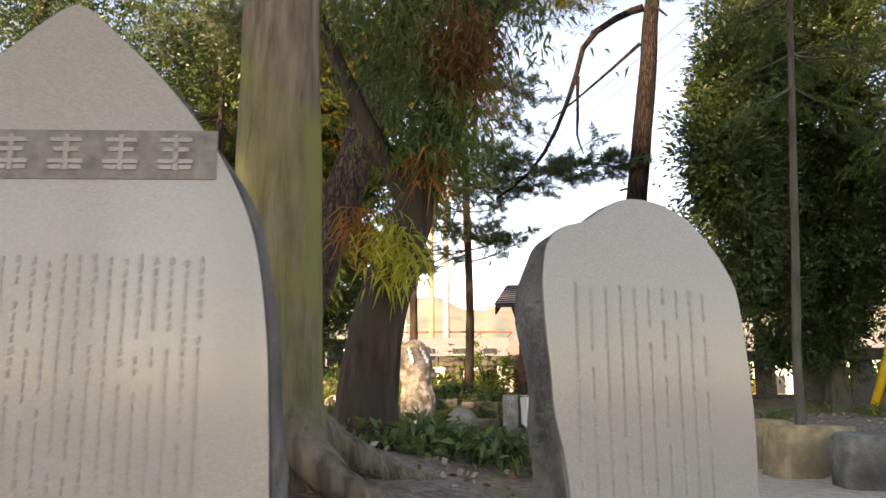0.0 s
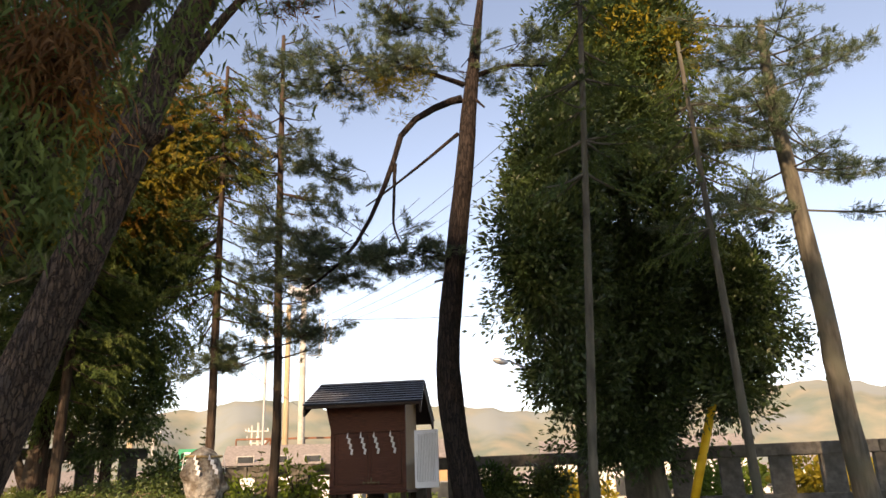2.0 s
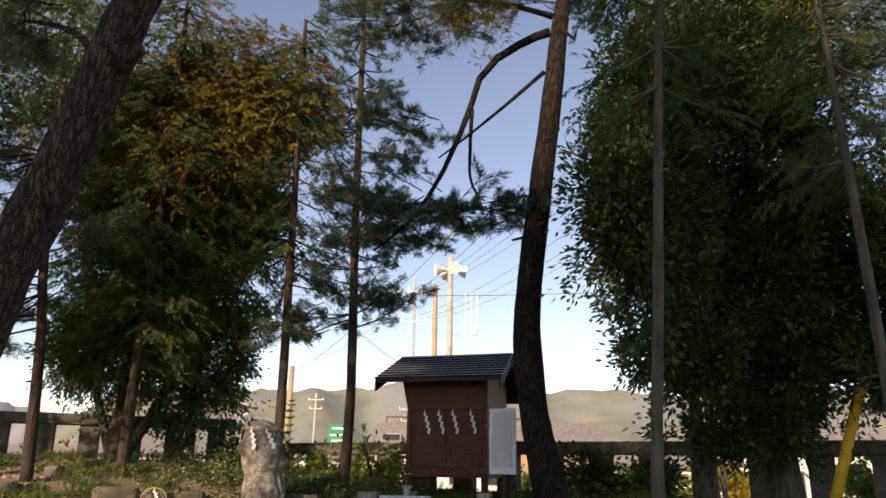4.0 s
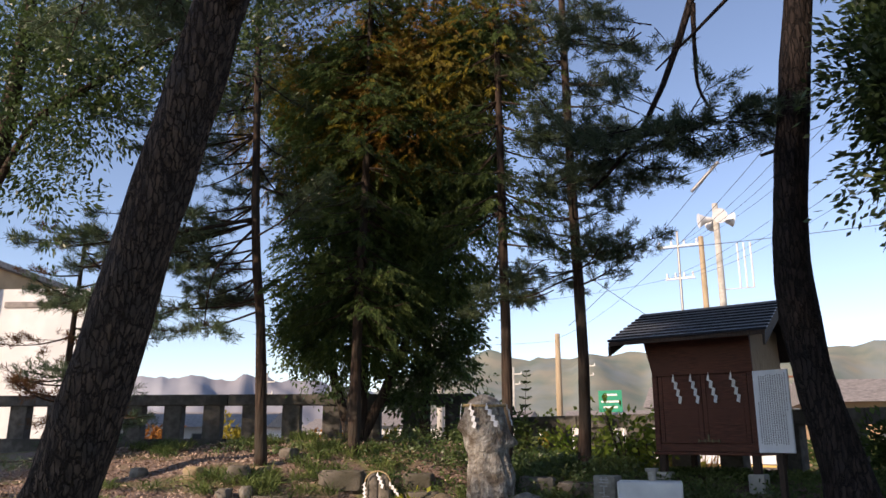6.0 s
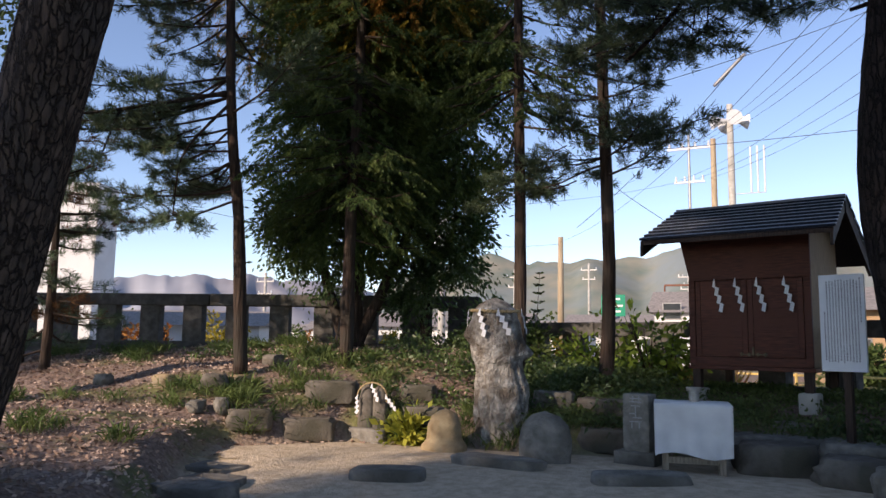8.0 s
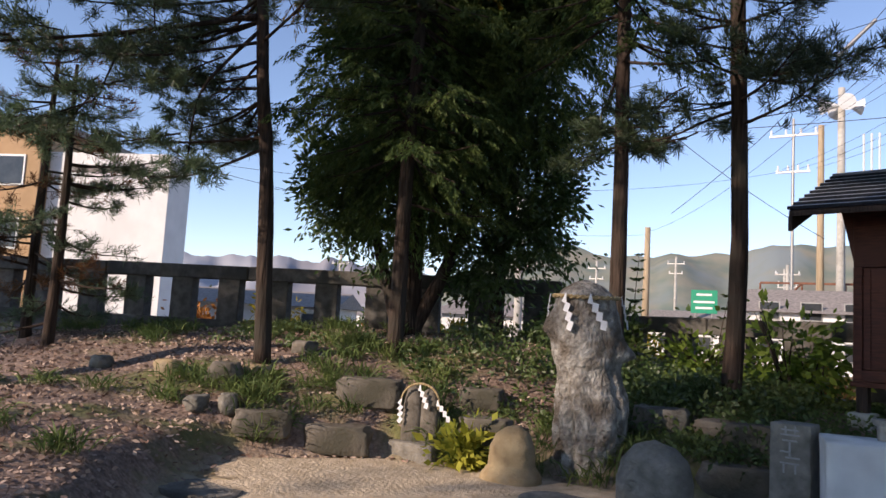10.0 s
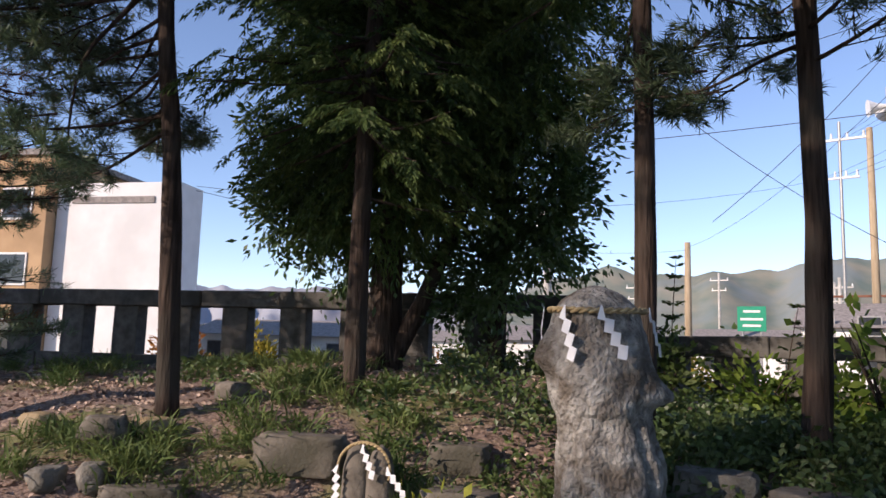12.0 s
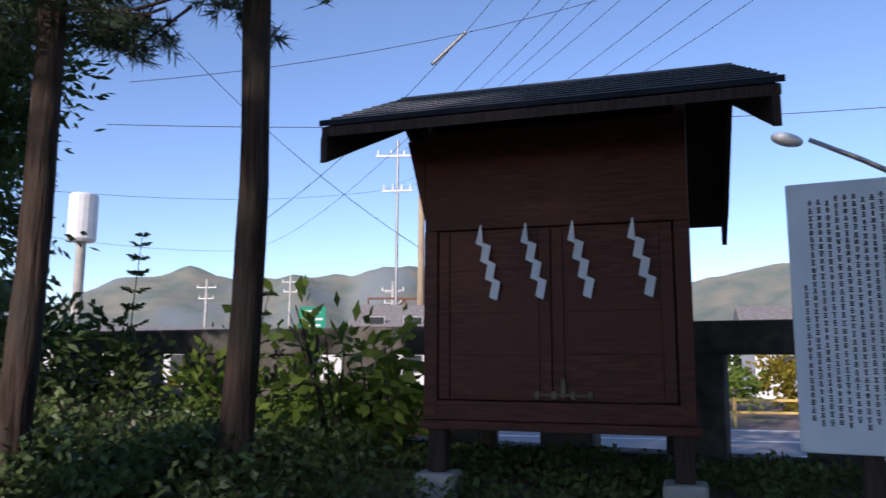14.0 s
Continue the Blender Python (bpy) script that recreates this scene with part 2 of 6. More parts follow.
def tube(bm, pts, radii, seg=10, wob=0.0, seed=0):
    """A tapered tube along points, closed at both ends."""
    rng = np.random.RandomState(seed)
    pts = [Vector(p) for p in pts]
    rings = []
    for i, p in enumerate(pts):
        d = (pts[min(i + 1, len(pts) - 1)] - pts[max(i - 1, 0)]).normalized()
        q = Vector((0, 0, 1)).rotation_difference(d)
        ring = []
        for k in range(seg):
            a = 2 * math.pi * k / seg
            r = radii[i] * (1 + wob * (rng.rand() - 0.5))
            ring.append(bm.verts.new(p + q @ Vector((math.cos(a) * r, math.sin(a) * r, 0))))
        rings.append(ring)
    for a, b in zip(rings, rings[1:]):
        for k in range(seg):
            bm.faces.new((a[k], a[(k + 1) % seg], b[(k + 1) % seg], b[k]))
    bm.faces.new(rings[0][::-1])
    bm.faces.new(rings[-1])


def curve_pts(pts, n):
    """A smooth run of n points through a few points."""
    pts = [Vector(p) for p in pts]
    out = []
    m = len(pts) - 1
    for i in range(n):
        u = i / (n - 1) * m
        k = min(int(u), m - 1)
        t = u - k
        p0, p1, p2, p3 = pts[max(k - 1, 0)], pts[k], pts[k + 1], pts[min(k + 2, m)]
        out.append(0.5 * ((2 * p1) + (p2 - p0) * t + (2 * p0 - 5 * p1 + 4 * p2 - p3) * t * t + (3 * p1 - p0 - 3 * p2 + p3) * t ** 3))
    return out


def mesh_object(name, verts, faces, material, parent=None, label="", smooth=False):
    me = bpy.data.meshes.new(name)
    verts = np.asarray(verts, dtype=np.float32)
    faces = np.asarray(faces, dtype=np.int32)
    n = faces.shape[1]
    me.vertices.add(len(verts))
    me.vertices.foreach_set("co", verts.ravel())
    me.loops.add(faces.size)
    me.loops.foreach_set("vertex_index", faces.ravel())
    me.polygons.add(len(faces))
    me.polygons.foreach_set("loop_start", np.arange(0, faces.size, n, dtype=np.int32))
    me.polygons.foreach_set("use_smooth", np.full(len(faces), smooth))
    me.materials.append(material)
    me.update(calc_edges=True)
    ob = new(name, me)
    if parent is not None:
        ob.parent = parent
    return tagged(ob, label)


def blades(pos, direc, length, width, rng, bend=0.0):
    """Thin leaf shapes (a kite of two triangles each) at pos, pointing along direc."""
    n = len(pos)
    d = direc / (np.linalg.norm(direc, axis=1, keepdims=True) + 1e-9)
    s = np.cross(d, rng.normal(size=(n, 3)))
    s /= np.linalg.norm(s, axis=1, keepdims=True) + 1e-9
    L = length * (0.6 + 0.8 * rng.rand(n, 1))
    W = width * (0.7 + 0.6 * rng.rand(n, 1))
    mid = pos + d * L * 0.45
    tip = pos + d * L
    tip[:, 2] -= (bend * L)[:, 0]
    v = np.stack([pos, mid + s * W * 0.5, tip, mid - s * W * 0.5], axis=1).reshape(-1, 3)
    f = np.arange(4 * n).reshape(n, 4)
    return v, f


def crown(name, blobs, clumps, per, size, width, material, parent=None, label="", seed=1, spread=0.3, up=0.0, flat=1.0, shell=0.5, droop=0.0, lobes=0.0):
    """Leaves in clumps spread over a few ellipsoids (x, y, z, rx, ry, rz)."""
    rng = np.random.RandomState(seed)
    blobs = np.asarray(blobs, dtype=float)
    vol = blobs[:, 3] * blobs[:, 4] * blobs[:, 5]
    pick = rng.choice(len(blobs), clumps, p=vol / vol.sum())
    u = rng.normal(size=(clumps, 3))
    u /= np.linalg.norm(u, axis=1, keepdims=True)
    r = (shell + (1 - shell) * rng.rand(clumps, 1)) * (0.8 + 0.35 * rng.rand(clumps, 1))
    c = blobs[pick, :3] + u * r * blobs[pick, 3:]
    if lobes:
        q = c * lobes
        g = np.sin(q[:, 0] + 1.3) * np.sin(q[:, 1] * 1.1 + 0.4) * np.sin(q[:, 2] * 0.9 + 2.1) + 0.4 * np.sin(q[:, 0] * 2.3) * np.sin(q[:, 2] * 2.1 + seed)
        keep = (r[:, 0] < 0.6) | (g > -0.12)
        c, u, clumps = c[keep], u[keep], int(keep.sum())
    out = u + rng.normal(size=u.shape) * 0.5
    out[:, 2] += up
    off = rng.normal(size=(clumps, per, 3)) * spread * (0.5 + rng.rand(clumps, 1, 1))
    off[:, :, 2] *= flat
    pos = (c[:, None, :] + off).reshape(-1, 3)
    d = np.repeat(out, per, axis=0) + off.reshape(-1, 3) / spread * 0.5 + rng.normal(size=(clumps * per, 3)) * 0.5
    v, f = blades(pos, d, size, width, rng, droop)
    return mesh_object(name, v, f, material, parent, label)


def needles(name, tips, per, size, width, material, parent=None, label="", seed=1, spread=0.25, flat=0.6):
    """Tufts of needles round given points."""
    rng = np.random.RandomState(seed)
    tips = np.asarray([tuple(t) for t in tips], dtype=float)
    n = len(tips)
    off = rng.normal(size=(n, per, 3)) * spread
    off[:, :, 2] *= flat
    pos = (tips[:, None, :] + off).reshape(-1, 3)
    d = off.reshape(-1, 3) / spread + rng.normal(size=pos.shape) * 0.7
    d[:, 2] += 0.3
    v, f = blades(pos, d, size, width, rng)
    return mesh_object(name, v, f, material, parent, label)


def sprays(name, bases, per, length, size, width, material, parent=None, label="", seed=1):
    """Feathery drooping fronds: bases are (x, y, z, dx, dy, dz)."""
    rng = np.random.RandomState(seed)
    b = np.asarray(bases, dtype=float)
    ax = b[:, 3:] / (np.linalg.norm(b[:, 3:], axis=1, keepdims=True) + 1e-9)
    side = np.cross(ax, np.tile((0.0, 0.0, 1.0), (len(b), 1)) + rng.normal(size=ax.shape) * 0.25)
    side /= np.linalg.norm(side, axis=1, keepdims=True) + 1e-9
    L = length * (0.6 + 0.7 * rng.rand(len(b), 1, 1))
    u = np.tile(np.linspace(0.05, 1.0, per)[None, :, None], (len(b), 1, 1))
    sg = np.where(np.arange(per) % 2 == 0, 1.0, -1.0)[None, :, None]
    pos = b[:, None, :3] + ax[:, None, :] * L * u
    pos[:, :, 2] -= (0.28 * L * u * u)[:, :, 0]
    pos += rng.normal(size=pos.shape) * 0.012
    d = ax[:, None, :] + side[:, None, :] * sg * (1.1 - 0.6 * u) + rng.normal(size=pos.shape) * 0.22
    d[:, :, 2] -= (0.3 + 0.5 * u)[:, :, 0]
    v, f = blades(pos.reshape(-1, 3), d.reshape(-1, 3), size, width, rng, 0.15)
    return mesh_object(name, v, f, material, parent, label)


def spray_bases(blobs, count, seed, hang=0.5):
    """Frond feet on the outside of ellipsoids."""
    rng = np.random.RandomState(seed)
    out = []
    for k in range(count):
        x, y, z, rx, ry, rz = blobs[rng.randint(len(blobs))]
        u = rng.normal(size=3)
        u /= np.linalg.norm(u)
        r = 0.75 + 0.3 * rng.rand()
        out.append((x + u[0] * rx * r, y + u[1] * ry * r, z + u[2] * rz * r, u[0] + rng.normal() * 0.35, u[1] + rng.normal() * 0.35, u[2] * 0.3 - hang * rng.rand()))
    return out


# ---- ground ----
PATH_EDGE = [(8.5, -6), (7.6, 2), (6.4, 6.5), (4.75, 9.0), (4.15, 11.6), (3.7, 14.2), (3.3, 14.85), (2.5, 15.3), (1.3, 14.85), (0.2, 14.65), (-1.0, 14.5), (-2.2, 14.2), (-3.0, 13.3), (-2.5, 12.2),
             (-1.3, 10.8), (-0.3, 9.2), (0.6, 7.0), (1.7, 5.0), (2.1, 3.2), (1.85, 2.2), (1.3, 1.55), (0.6, 1.1), (-0.6, 0.7), (-3, 0.4), (-5, -6)]


def path_distance(x, y):
    """Distance outside the trodden path; 0 on it."""
    px = np.array([p[0] for p in PATH_EDGE])
    py = np.array([p[1] for p in PATH_EDGE])
    best = np.full(x.shape, 1e9)
    inside = np.zeros(x.shape, dtype=bool)
    for i in range(len(px)):
        x0, y0, x1, y1 = px[i], py[i], px[(i + 1) % len(px)], py[(i + 1) % len(px)]
        dx, dy = x1 - x0, y1 - y0
        t = np.clip(((x - x0) * dx + (y - y0) * dy) / (dx * dx + dy * dy), 0, 1)
        best = np.minimum(best, np.hypot(x - x0 - t * dx, y - y0 - t * dy))
        cond = (y0 > y) != (y1 > y)
        xi = x0 + (y - y0) / np.where(abs(dy) < 1e-9, 1e-9, dy) * dx
        inside ^= cond & (x < xi)
    return np.where(inside, 0.0, best)


CORNER = (-1.6, 19.38)
L_DIR = (-0.9175, -0.3978)
R_DIR = (0.9347, -0.3554)


def fence_side(x, y):
    """How far a place lies beyond the stone fence (negative: inside)."""
    a = (x - CORNER[0]) * 0.3978 + (y - CORNER[1]) * -0.9175
    b = (x - CORNER[0]) * -0.3554 + (y - CORNER[1]) * -0.9347
    return np.where(x < CORNER[0], -a, -b)


def smooth(a, b, v):
    t = np.clip((v - a) / (b - a), 0, 1)
    return t * t * (3 - 2 * t)


def ground_z(x, y):
    x, y = np.asarray(x, dtype=float), np.asarray(y, dtype=float)
    d = path_distance(x, y)
    left = np.interp(y, [1.5, 3.2, 4.5, 6, 8, 11, 13, 14.4, 15.8, 17.5, 20], [0.5, 0.7, 0.8, 0.7, 0.6, 0.5, 0.62, 0.98, 1.12, 1.28, 1.3])
    right = np.interp(y, [2, 8, 11, 14, 14.8, 16.4, 18, 20], [0.3, 0.55, 0.62, 0.5, 0.5, 0.80, 0.78, 0.76])
    w = smooth(-3.4, -1.2, x - 0.25 * (y - 14))
    w = np.where(y < 12, smooth(1.5, 3.0, x), w)
    h = left * (1 - w) + right * w
    z = h * smooth(0.0, 0.55, d) * (0.75 + 0.25 * smooth(0.3, 2.0, d))
    z = np.maximum(z, 0.17 * smooth(10.8, 13.6, y) * (1 - smooth(0.0, 0.8, d)))
    out = smooth(0.3, 2.2, fence_side(x, y))
    z = z * (1 - out) + -0.35 * out
    bump = np.sin(x * 3.1 + y * 1.7) * np.sin(y * 2.3 - x * 1.1) * 0.02 + np.sin(x * 7.3 + 1) * np.sin(y * 6.1) * 0.008
    return z + bump * (0.3 + smooth(0, 0.5, d)) * (1 - out)


def gz(x, y):
    return float(ground_z(np.array([x]), np.array([y]))[0])


def axis_steps(lo, hi, step, far):
    core = list(np.arange(lo, hi + 1e-6, step))
    a, b, s = [], [], step
    while (lo if not a else a[-1]) > -far:
        s *= 1.35
        a.append((lo if not a else a[-1]) - s)
    s = step
    while (hi if not b else b[-1]) < far:
        s *= 1.35
        b.append((hi if not b else b[-1]) + s)
    return np.array(a[::-1] + core + b)


def build_ground():
    xs, ys = axis_steps(-13, 12, 0.14, 3500), axis_steps(-3, 23, 0.14, 3500)
    X, Y = np.meshgrid(xs, ys)
    Z = ground_z(X, Y)
    nx, ny = len(xs), len(ys)
    v = np.stack([X, Y, Z], axis=-1).reshape(-1, 3)
    i = (np.arange(ny - 1)[:, None] * nx + np.arange(nx - 1)[None, :]).ravel()
    f = np.stack([i, i + 1, i + nx + 1, i + nx], axis=1)
    m = bpy.data.materials.new("earth")
    m.use_nodes = True
    n, ln = m.node_tree.nodes, m.node_tree.links
    p = n["Principled BSDF"]
    tc = n.new("ShaderNodeTexCoord")

    def noise_ramp(scale, a, b, lo, hi):
        t = n.new("ShaderNodeTexNoise")
        t.inputs["Scale"].default_value, t.inputs["Detail"].default_value = scale, 8
        ln.new(tc.outputs["Object"], t.inputs[0])
        r = n.new("ShaderNodeValToRGB")
        r.color_ramp.elements[0].position, r.color_ramp.elements[1].position = lo, hi
        r.color_ramp.elements[0].color, r.color_ramp.elements[1].color = (*a, 1), (*b, 1)
        ln.new(t.outputs[0], r.inputs[0])
        return r.outputs[0]
    sand = noise_ramp(9, (0.44, 0.345, 0.235), (0.62, 0.505, 0.365), 0.35, 0.65)
    soil = noise_ramp(26, (0.12, 0.08, 0.062), (0.31, 0.22, 0.175), 0.35, 0.68)
    moss = noise_ramp(11, (0.08, 0.09, 0.03), (0.19, 0.18, 0.07), 0.3, 0.7)
    mask = noise_ramp(0.9, (0, 0, 0), (1, 1, 1), 0.5, 0.62)
    bed = n.new("ShaderNodeMixRGB")
    ln.new(mask, bed.inputs[0])
    ln.new(soil, bed.inputs[1])
    ln.new(moss, bed.inputs[2])
    at = n.new("ShaderNodeAttribute")
    at.attribute_name = "trodden"
    zone = n.new("ShaderNodeMixRGB")
    ln.new(at.outputs["Fac"], zone.inputs[0])
    ln.new(bed.outputs[0], zone.inputs[1])
    ln.new(sand, zone.inputs[2])
    ln.new(zone.outputs[0], p.inputs["Base Color"])
    p.inputs["Roughness"].default_value = 0.95
    t = n.new("ShaderNodeTexNoise")
    t.inputs["Scale"].default_value, t.inputs["Detail"].default_value = 30, 8
    ln.new(tc.outputs["Object"], t.inputs[0])
    bp = n.new("ShaderNodeBump")
    bp.inputs["Strength"].default_value, bp.inputs["Distance"].default_value = 0.7, 0.03
    ln.new(t.outputs[0], bp.inputs["Height"])
    ln.new(bp.outputs[0], p.inputs["Normal"])
    ob = mesh_object("ground", v, f, m, smooth=True)
    d = path_distance(X, Y).ravel()
    at = ob.data.attributes.new("trodden", "FLOAT", "POINT")
    at.data.foreach_set("value", (1 - smooth(0.0, 0.3, d)).astype(np.float32))
    tagged(ob, "trodden sandy path between mossy beds of dry leaves", "ground", kind="structure")


build_ground()

# ---- stone fence ----
def stone_fence(name, start, along, count, pitch, z0, z_open0, z_open1, z_top, post_w, lower_beam, first=0.0):
    ang = math.degrees(math.atan2(along[1], along[0]))
    f = empty(name, pose(start[0], start[1], 0, 0, 0, ang))
    post = block(-post_w / 2, post_w / 2, -0.12, 0.12, z0 - 0.3, z_open1 + 0.02, 0.012)
    me = None
    for i in range(count):
        if me is None:
            ob = part("post", post, FENCE, f)
            me = ob.data
        else:
            ob = new("post", me)
            ob.parent = f
        ob.location = (first + i * pitch, random.uniform(-0.01, 0.01), 0)
        ob.rotation_euler = (random.uniform(-0.008, 0.008), random.uniform(-0.012, 0.012), random.uniform(-0.03, 0.03))
    span = first + count * pitch
    n = max(1, round(span / 2.3))
    for i in range(n):
        ob = part("top_rail", block(i * span / n + 0.006 - 0.2, (i + 1) * span / n - 0.006 - 0.2, -0.16, 0.16, z_open1, z_top, 0.02), FENCE, f)
        ob.location.z = random.uniform(-0.008, 0.008)
        if lower_beam:
            part("base_beam", block(i * span / n + 0.006 - 0.2, (i + 1) * span / n - 0.006 - 0.2, -0.145, 0.145, z0 - 0.3, z_open0, 0.015), FENCE, f)
    return tagged(f, "dark weathered granite shrine fence of square posts and a heavy rail", "fence", kind="structure")


stone_fence("fence_left", (-2.70, 18.90), L_DIR, 18, 0.808, 1.2, 1.32, 1.965, 2.18, 0.36, True, 0.18)
stone_fence("fence_right", (-2.40, 19.68), R_DIR, 20, 0.857, 0.85, 0.86, 1.51, 1.73, 0.38, True, 0.03)


# ---- trees ----
def tree(name, label, pts, radii, bark, branches=(), seg=14, n=22, seed=0, flare=0.0, wob=0.12):
    """A trunk through points, with limbs; returns the thing."""
    t = empty(name)
    cp = curve_pts(pts, n)
    rr = list(np.interp(np.linspace(0, 1, n), np.linspace(0, 1, len(radii)), radii))
    if flare:
        for i in range(n):
            h = (cp[i].z - cp[0].z)
            rr[i] *= 1 + flare * math.exp(-h / 0.28)
    bm = bmesh.new()
    tube(bm, cp, rr, seg, wob, seed)
    part("trunk", bm, bark, t, smooth=True)
    for b in branches:
        bp, r0, r1 = b
        bm = bmesh.new()
        c = curve_pts(bp, 12)
        tube(bm, c, list(np.linspace(r0, r1, 12)), 7, 0.2, seed + 1)
        part("limb", bm, bark, t, smooth=True)
    return tagged(t, label, "tree", "trees of the grove")


def limb_tips(rng, base, direction, length, count, rise=0.1, spread=0.25):
    """Points along the outer part of a limb, where tufts sit."""
    d = Vector(direction).normalized()
    return [Vector(base) + d * length * u + Vector((rng.normal() * spread, rng.normal() * spread, rng.normal() * spread * 0.5 + rise * u)) for u in np.linspace(0.3, 1.0, count)]


def tufts(name, feet, per, size, width, material, parent=None, label="", seed=1):
    """Needle tufts at twig ends: feet are (x, y, z, dx, dy, dz)."""
    rng = np.random.RandomState(seed)
    b = np.asarray(feet, dtype=float)
    ax = b[:, 3:] / (np.linalg.norm(b[:, 3:], axis=1, keepdims=True) + 1e-9)
    u = rng.rand(len(b), per, 1)
    pos = b[:, None, :3] - ax[:, None, :] * u * 0.11 + rng.normal(size=(len(b), per, 3)) * 0.012
    d = ax[:, None, :] * 0.8 + rng.normal(size=pos.shape) * 0.6 + (0, 0, 0.15)
    v, f = blades(pos.reshape(-1, 3), d.reshape(-1, 3), size, width, rng)
    return mesh_object(name, v, f, material, parent, label)


def twiggy(rng, p, d, L, twigs, feet, reach=0.42, step=0.14, lift=0.25):
    """Side twigs along a limb, with tuft feet on them."""
    side = Vector((d.x, d.y, 0)).cross(Vector((0, 0, 1)))
    n = max(4, int(L / step))
    for q in range(n):
        u = 0.22 + 0.78 * q / (n - 1)
        s = p + d * L * u + Vector((0, 0, -0.05 * L * math.sin(u * math.pi)))
        sg = 1 if q % 2 else -1
        w = side * sg * rng.uniform(0.5, 1.1) + d * rng.uniform(0.5, 1.0) + Vector((0, 0, rng.normal() * 0.22 + lift * u))
        if rng.rand() < 0.18:
            continue
        t = reach * (1.15 - 0.6 * u) * rng.uniform(0.6, 1.25)
        twigs.append(([s, s + w * t * 0.5, s + w * t], 0.007, 0.003))
        for k in np.arange(0.4, 1.01, 0.2):
            e = s + w * t * k + Vector(rng.normal(size=3) * 0.035)
            h = w + Vector(rng.normal(size=3) * 0.5)
            feet.append((e.x, e.y, e.z, h.x, h.y, h.z + 0.2))
    e = p + d * L
    feet.append((e.x, e.y, e.z, d.x, d.y, d.z + 0.2))


def conifer(name, label, pts, radii, bark, z_from, z_to, reach, whorls, material, seed, side=None, n_limb=4, per=30, size=0.11, width=0.0095, turn=0.7, extra=()):
    """A slim conifer: whorls of thin limbs, twigs and needle tufts or hanging sprays."""
    rng = np.random.RandomState(seed)
    cp = curve_pts(pts, 40)
    branches, twigs, feet, fans = list(extra), [], [], []
    for z in np.linspace(z_from, z_to, whorls):
        for k in range(n_limb):
            zj = z + rng.normal() * 0.25
            p = min(cp, key=lambda q: abs(q.z - zj))
            a = rng.rand() * 2 * math.pi
            if side is not None and rng.rand() < 0.88:
                a = side + rng.normal() * turn
            L = reach * (0.45 + 0.75 * rng.rand()) * (1 - 0.5 * (z - z_from) / max(0.1, z_to - z_from + 2))
            d = Vector((math.cos(a), math.sin(a), (-0.55 if material is LEAF_CYP else -0.3) + 0.55 * rng.rand()))
            branches.append(([p, p + d * L * 0.5 + Vector((0, 0, -0.05 * L)), p + d * L], 0.02, 0.005))
            if material is LEAF_CYP:
                out = Vector((d.x, d.y, 0)).cross(Vector((0, 0, 1)))
                for u in np.linspace(0.25, 1.0, max(5, int(L * 11))):
                    h = d + out * rng.normal() * 0.8
                    fans.append((*(p + d * L * u + Vector(rng.normal(size=3) * 0.05)), h.x, h.y, h.z - 0.2))
            else:
                twiggy(rng, p, d, L, twigs, feet)
    t = tree(name, label, pts, radii, bark, branches, seed=seed)
    if twigs:
        bm = bmesh.new()
        for c, r0, r1 in twigs:
            tube(bm, c, [r0, (r0 + r1) / 2, r1], 4)
        tagged(part("twig_mass", bm, bark, t), kind="stuff")
    if fans:
        sprays("foliage", fans, 40, 0.32, 0.062, 0.017, material, t, seed=seed)
    else:
        tufts("foliage", feet, per, size, width, material, t, seed=seed)
    return t


# cedar beside the inscribed stones
zc = gz(0.22, 3.26) - 0.1
tree("cedar_tree", "thick cedar with mossy yellow-green bark and spreading roots", [(0.20, 3.26, zc), (0.21, 3.26, 1.6), (0.16, 3.3, 4.5), (0.15, 3.3, 9)], [0.2, 0.165, 0.15, 0.12], BARK_CEDAR,
     [([(0.15, 3.28, zc + 0.32), (-0.1, 3.1, zc + 0.12), (-0.4, 2.95, zc + 0.02)], 0.10, 0.03), ([(0.27, 3.2, zc + 0.34), (0.5, 3.0, zc + 0.12), (0.85, 2.85, zc + 0.0)], 0.11, 0.03),
      ([(0.3, 3.3, zc + 0.3), (0.6, 3.4, zc + 0.1), (0.9, 3.6, zc + 0.0)], 0.09, 0.03), ([(0.18, 3.12, zc + 0.3), (0.12, 2.8, zc + 0.1), (0.05, 2.5, zc)], 0.09, 0.03)], flare=0.55, seed=4, seg=20)

# leaning pine
zl = gz(-1.75, 9.2) - 0.1
lean = tree("leaning_pine", "leaning old pine with deeply cracked grey-brown bark", [(-1.8, 9.2, zl), (-1.47, 9.2, 1.1), (-0.93, 9.2, 2.8), (-0.40, 9.2, 4.45), (-0.08, 9.22, 5.6), (0.55, 9.3, 7.5), (0.8, 9.4, 9.5)], [0.3, 0.26, 0.235, 0.215, 0.2, 0.17, 0.1], BARK_PINE,
            [([(0.12, 9.2, 5.6), (0.9, 8.9, 6.5), (2.0, 8.5, 7.0)], 0.07, 0.02), ([(-0.2, 9.2, 4.6), (-0.9, 9.5, 5.4), (-1.8, 9.8, 5.8)], 0.06, 0.015), ([(0.5, 9.3, 7.2), (-0.4, 9.6, 7.9), (-1.4, 9.8, 8.3)], 0.07, 0.02),
             ([(-0.1, 9.15, 4.75), (0.15, 9.0, 4.85)], 0.06, 0.05)], seed=7, seg=20, flare=0.25, wob=0.2)
rngl = np.random.RandomState(3)
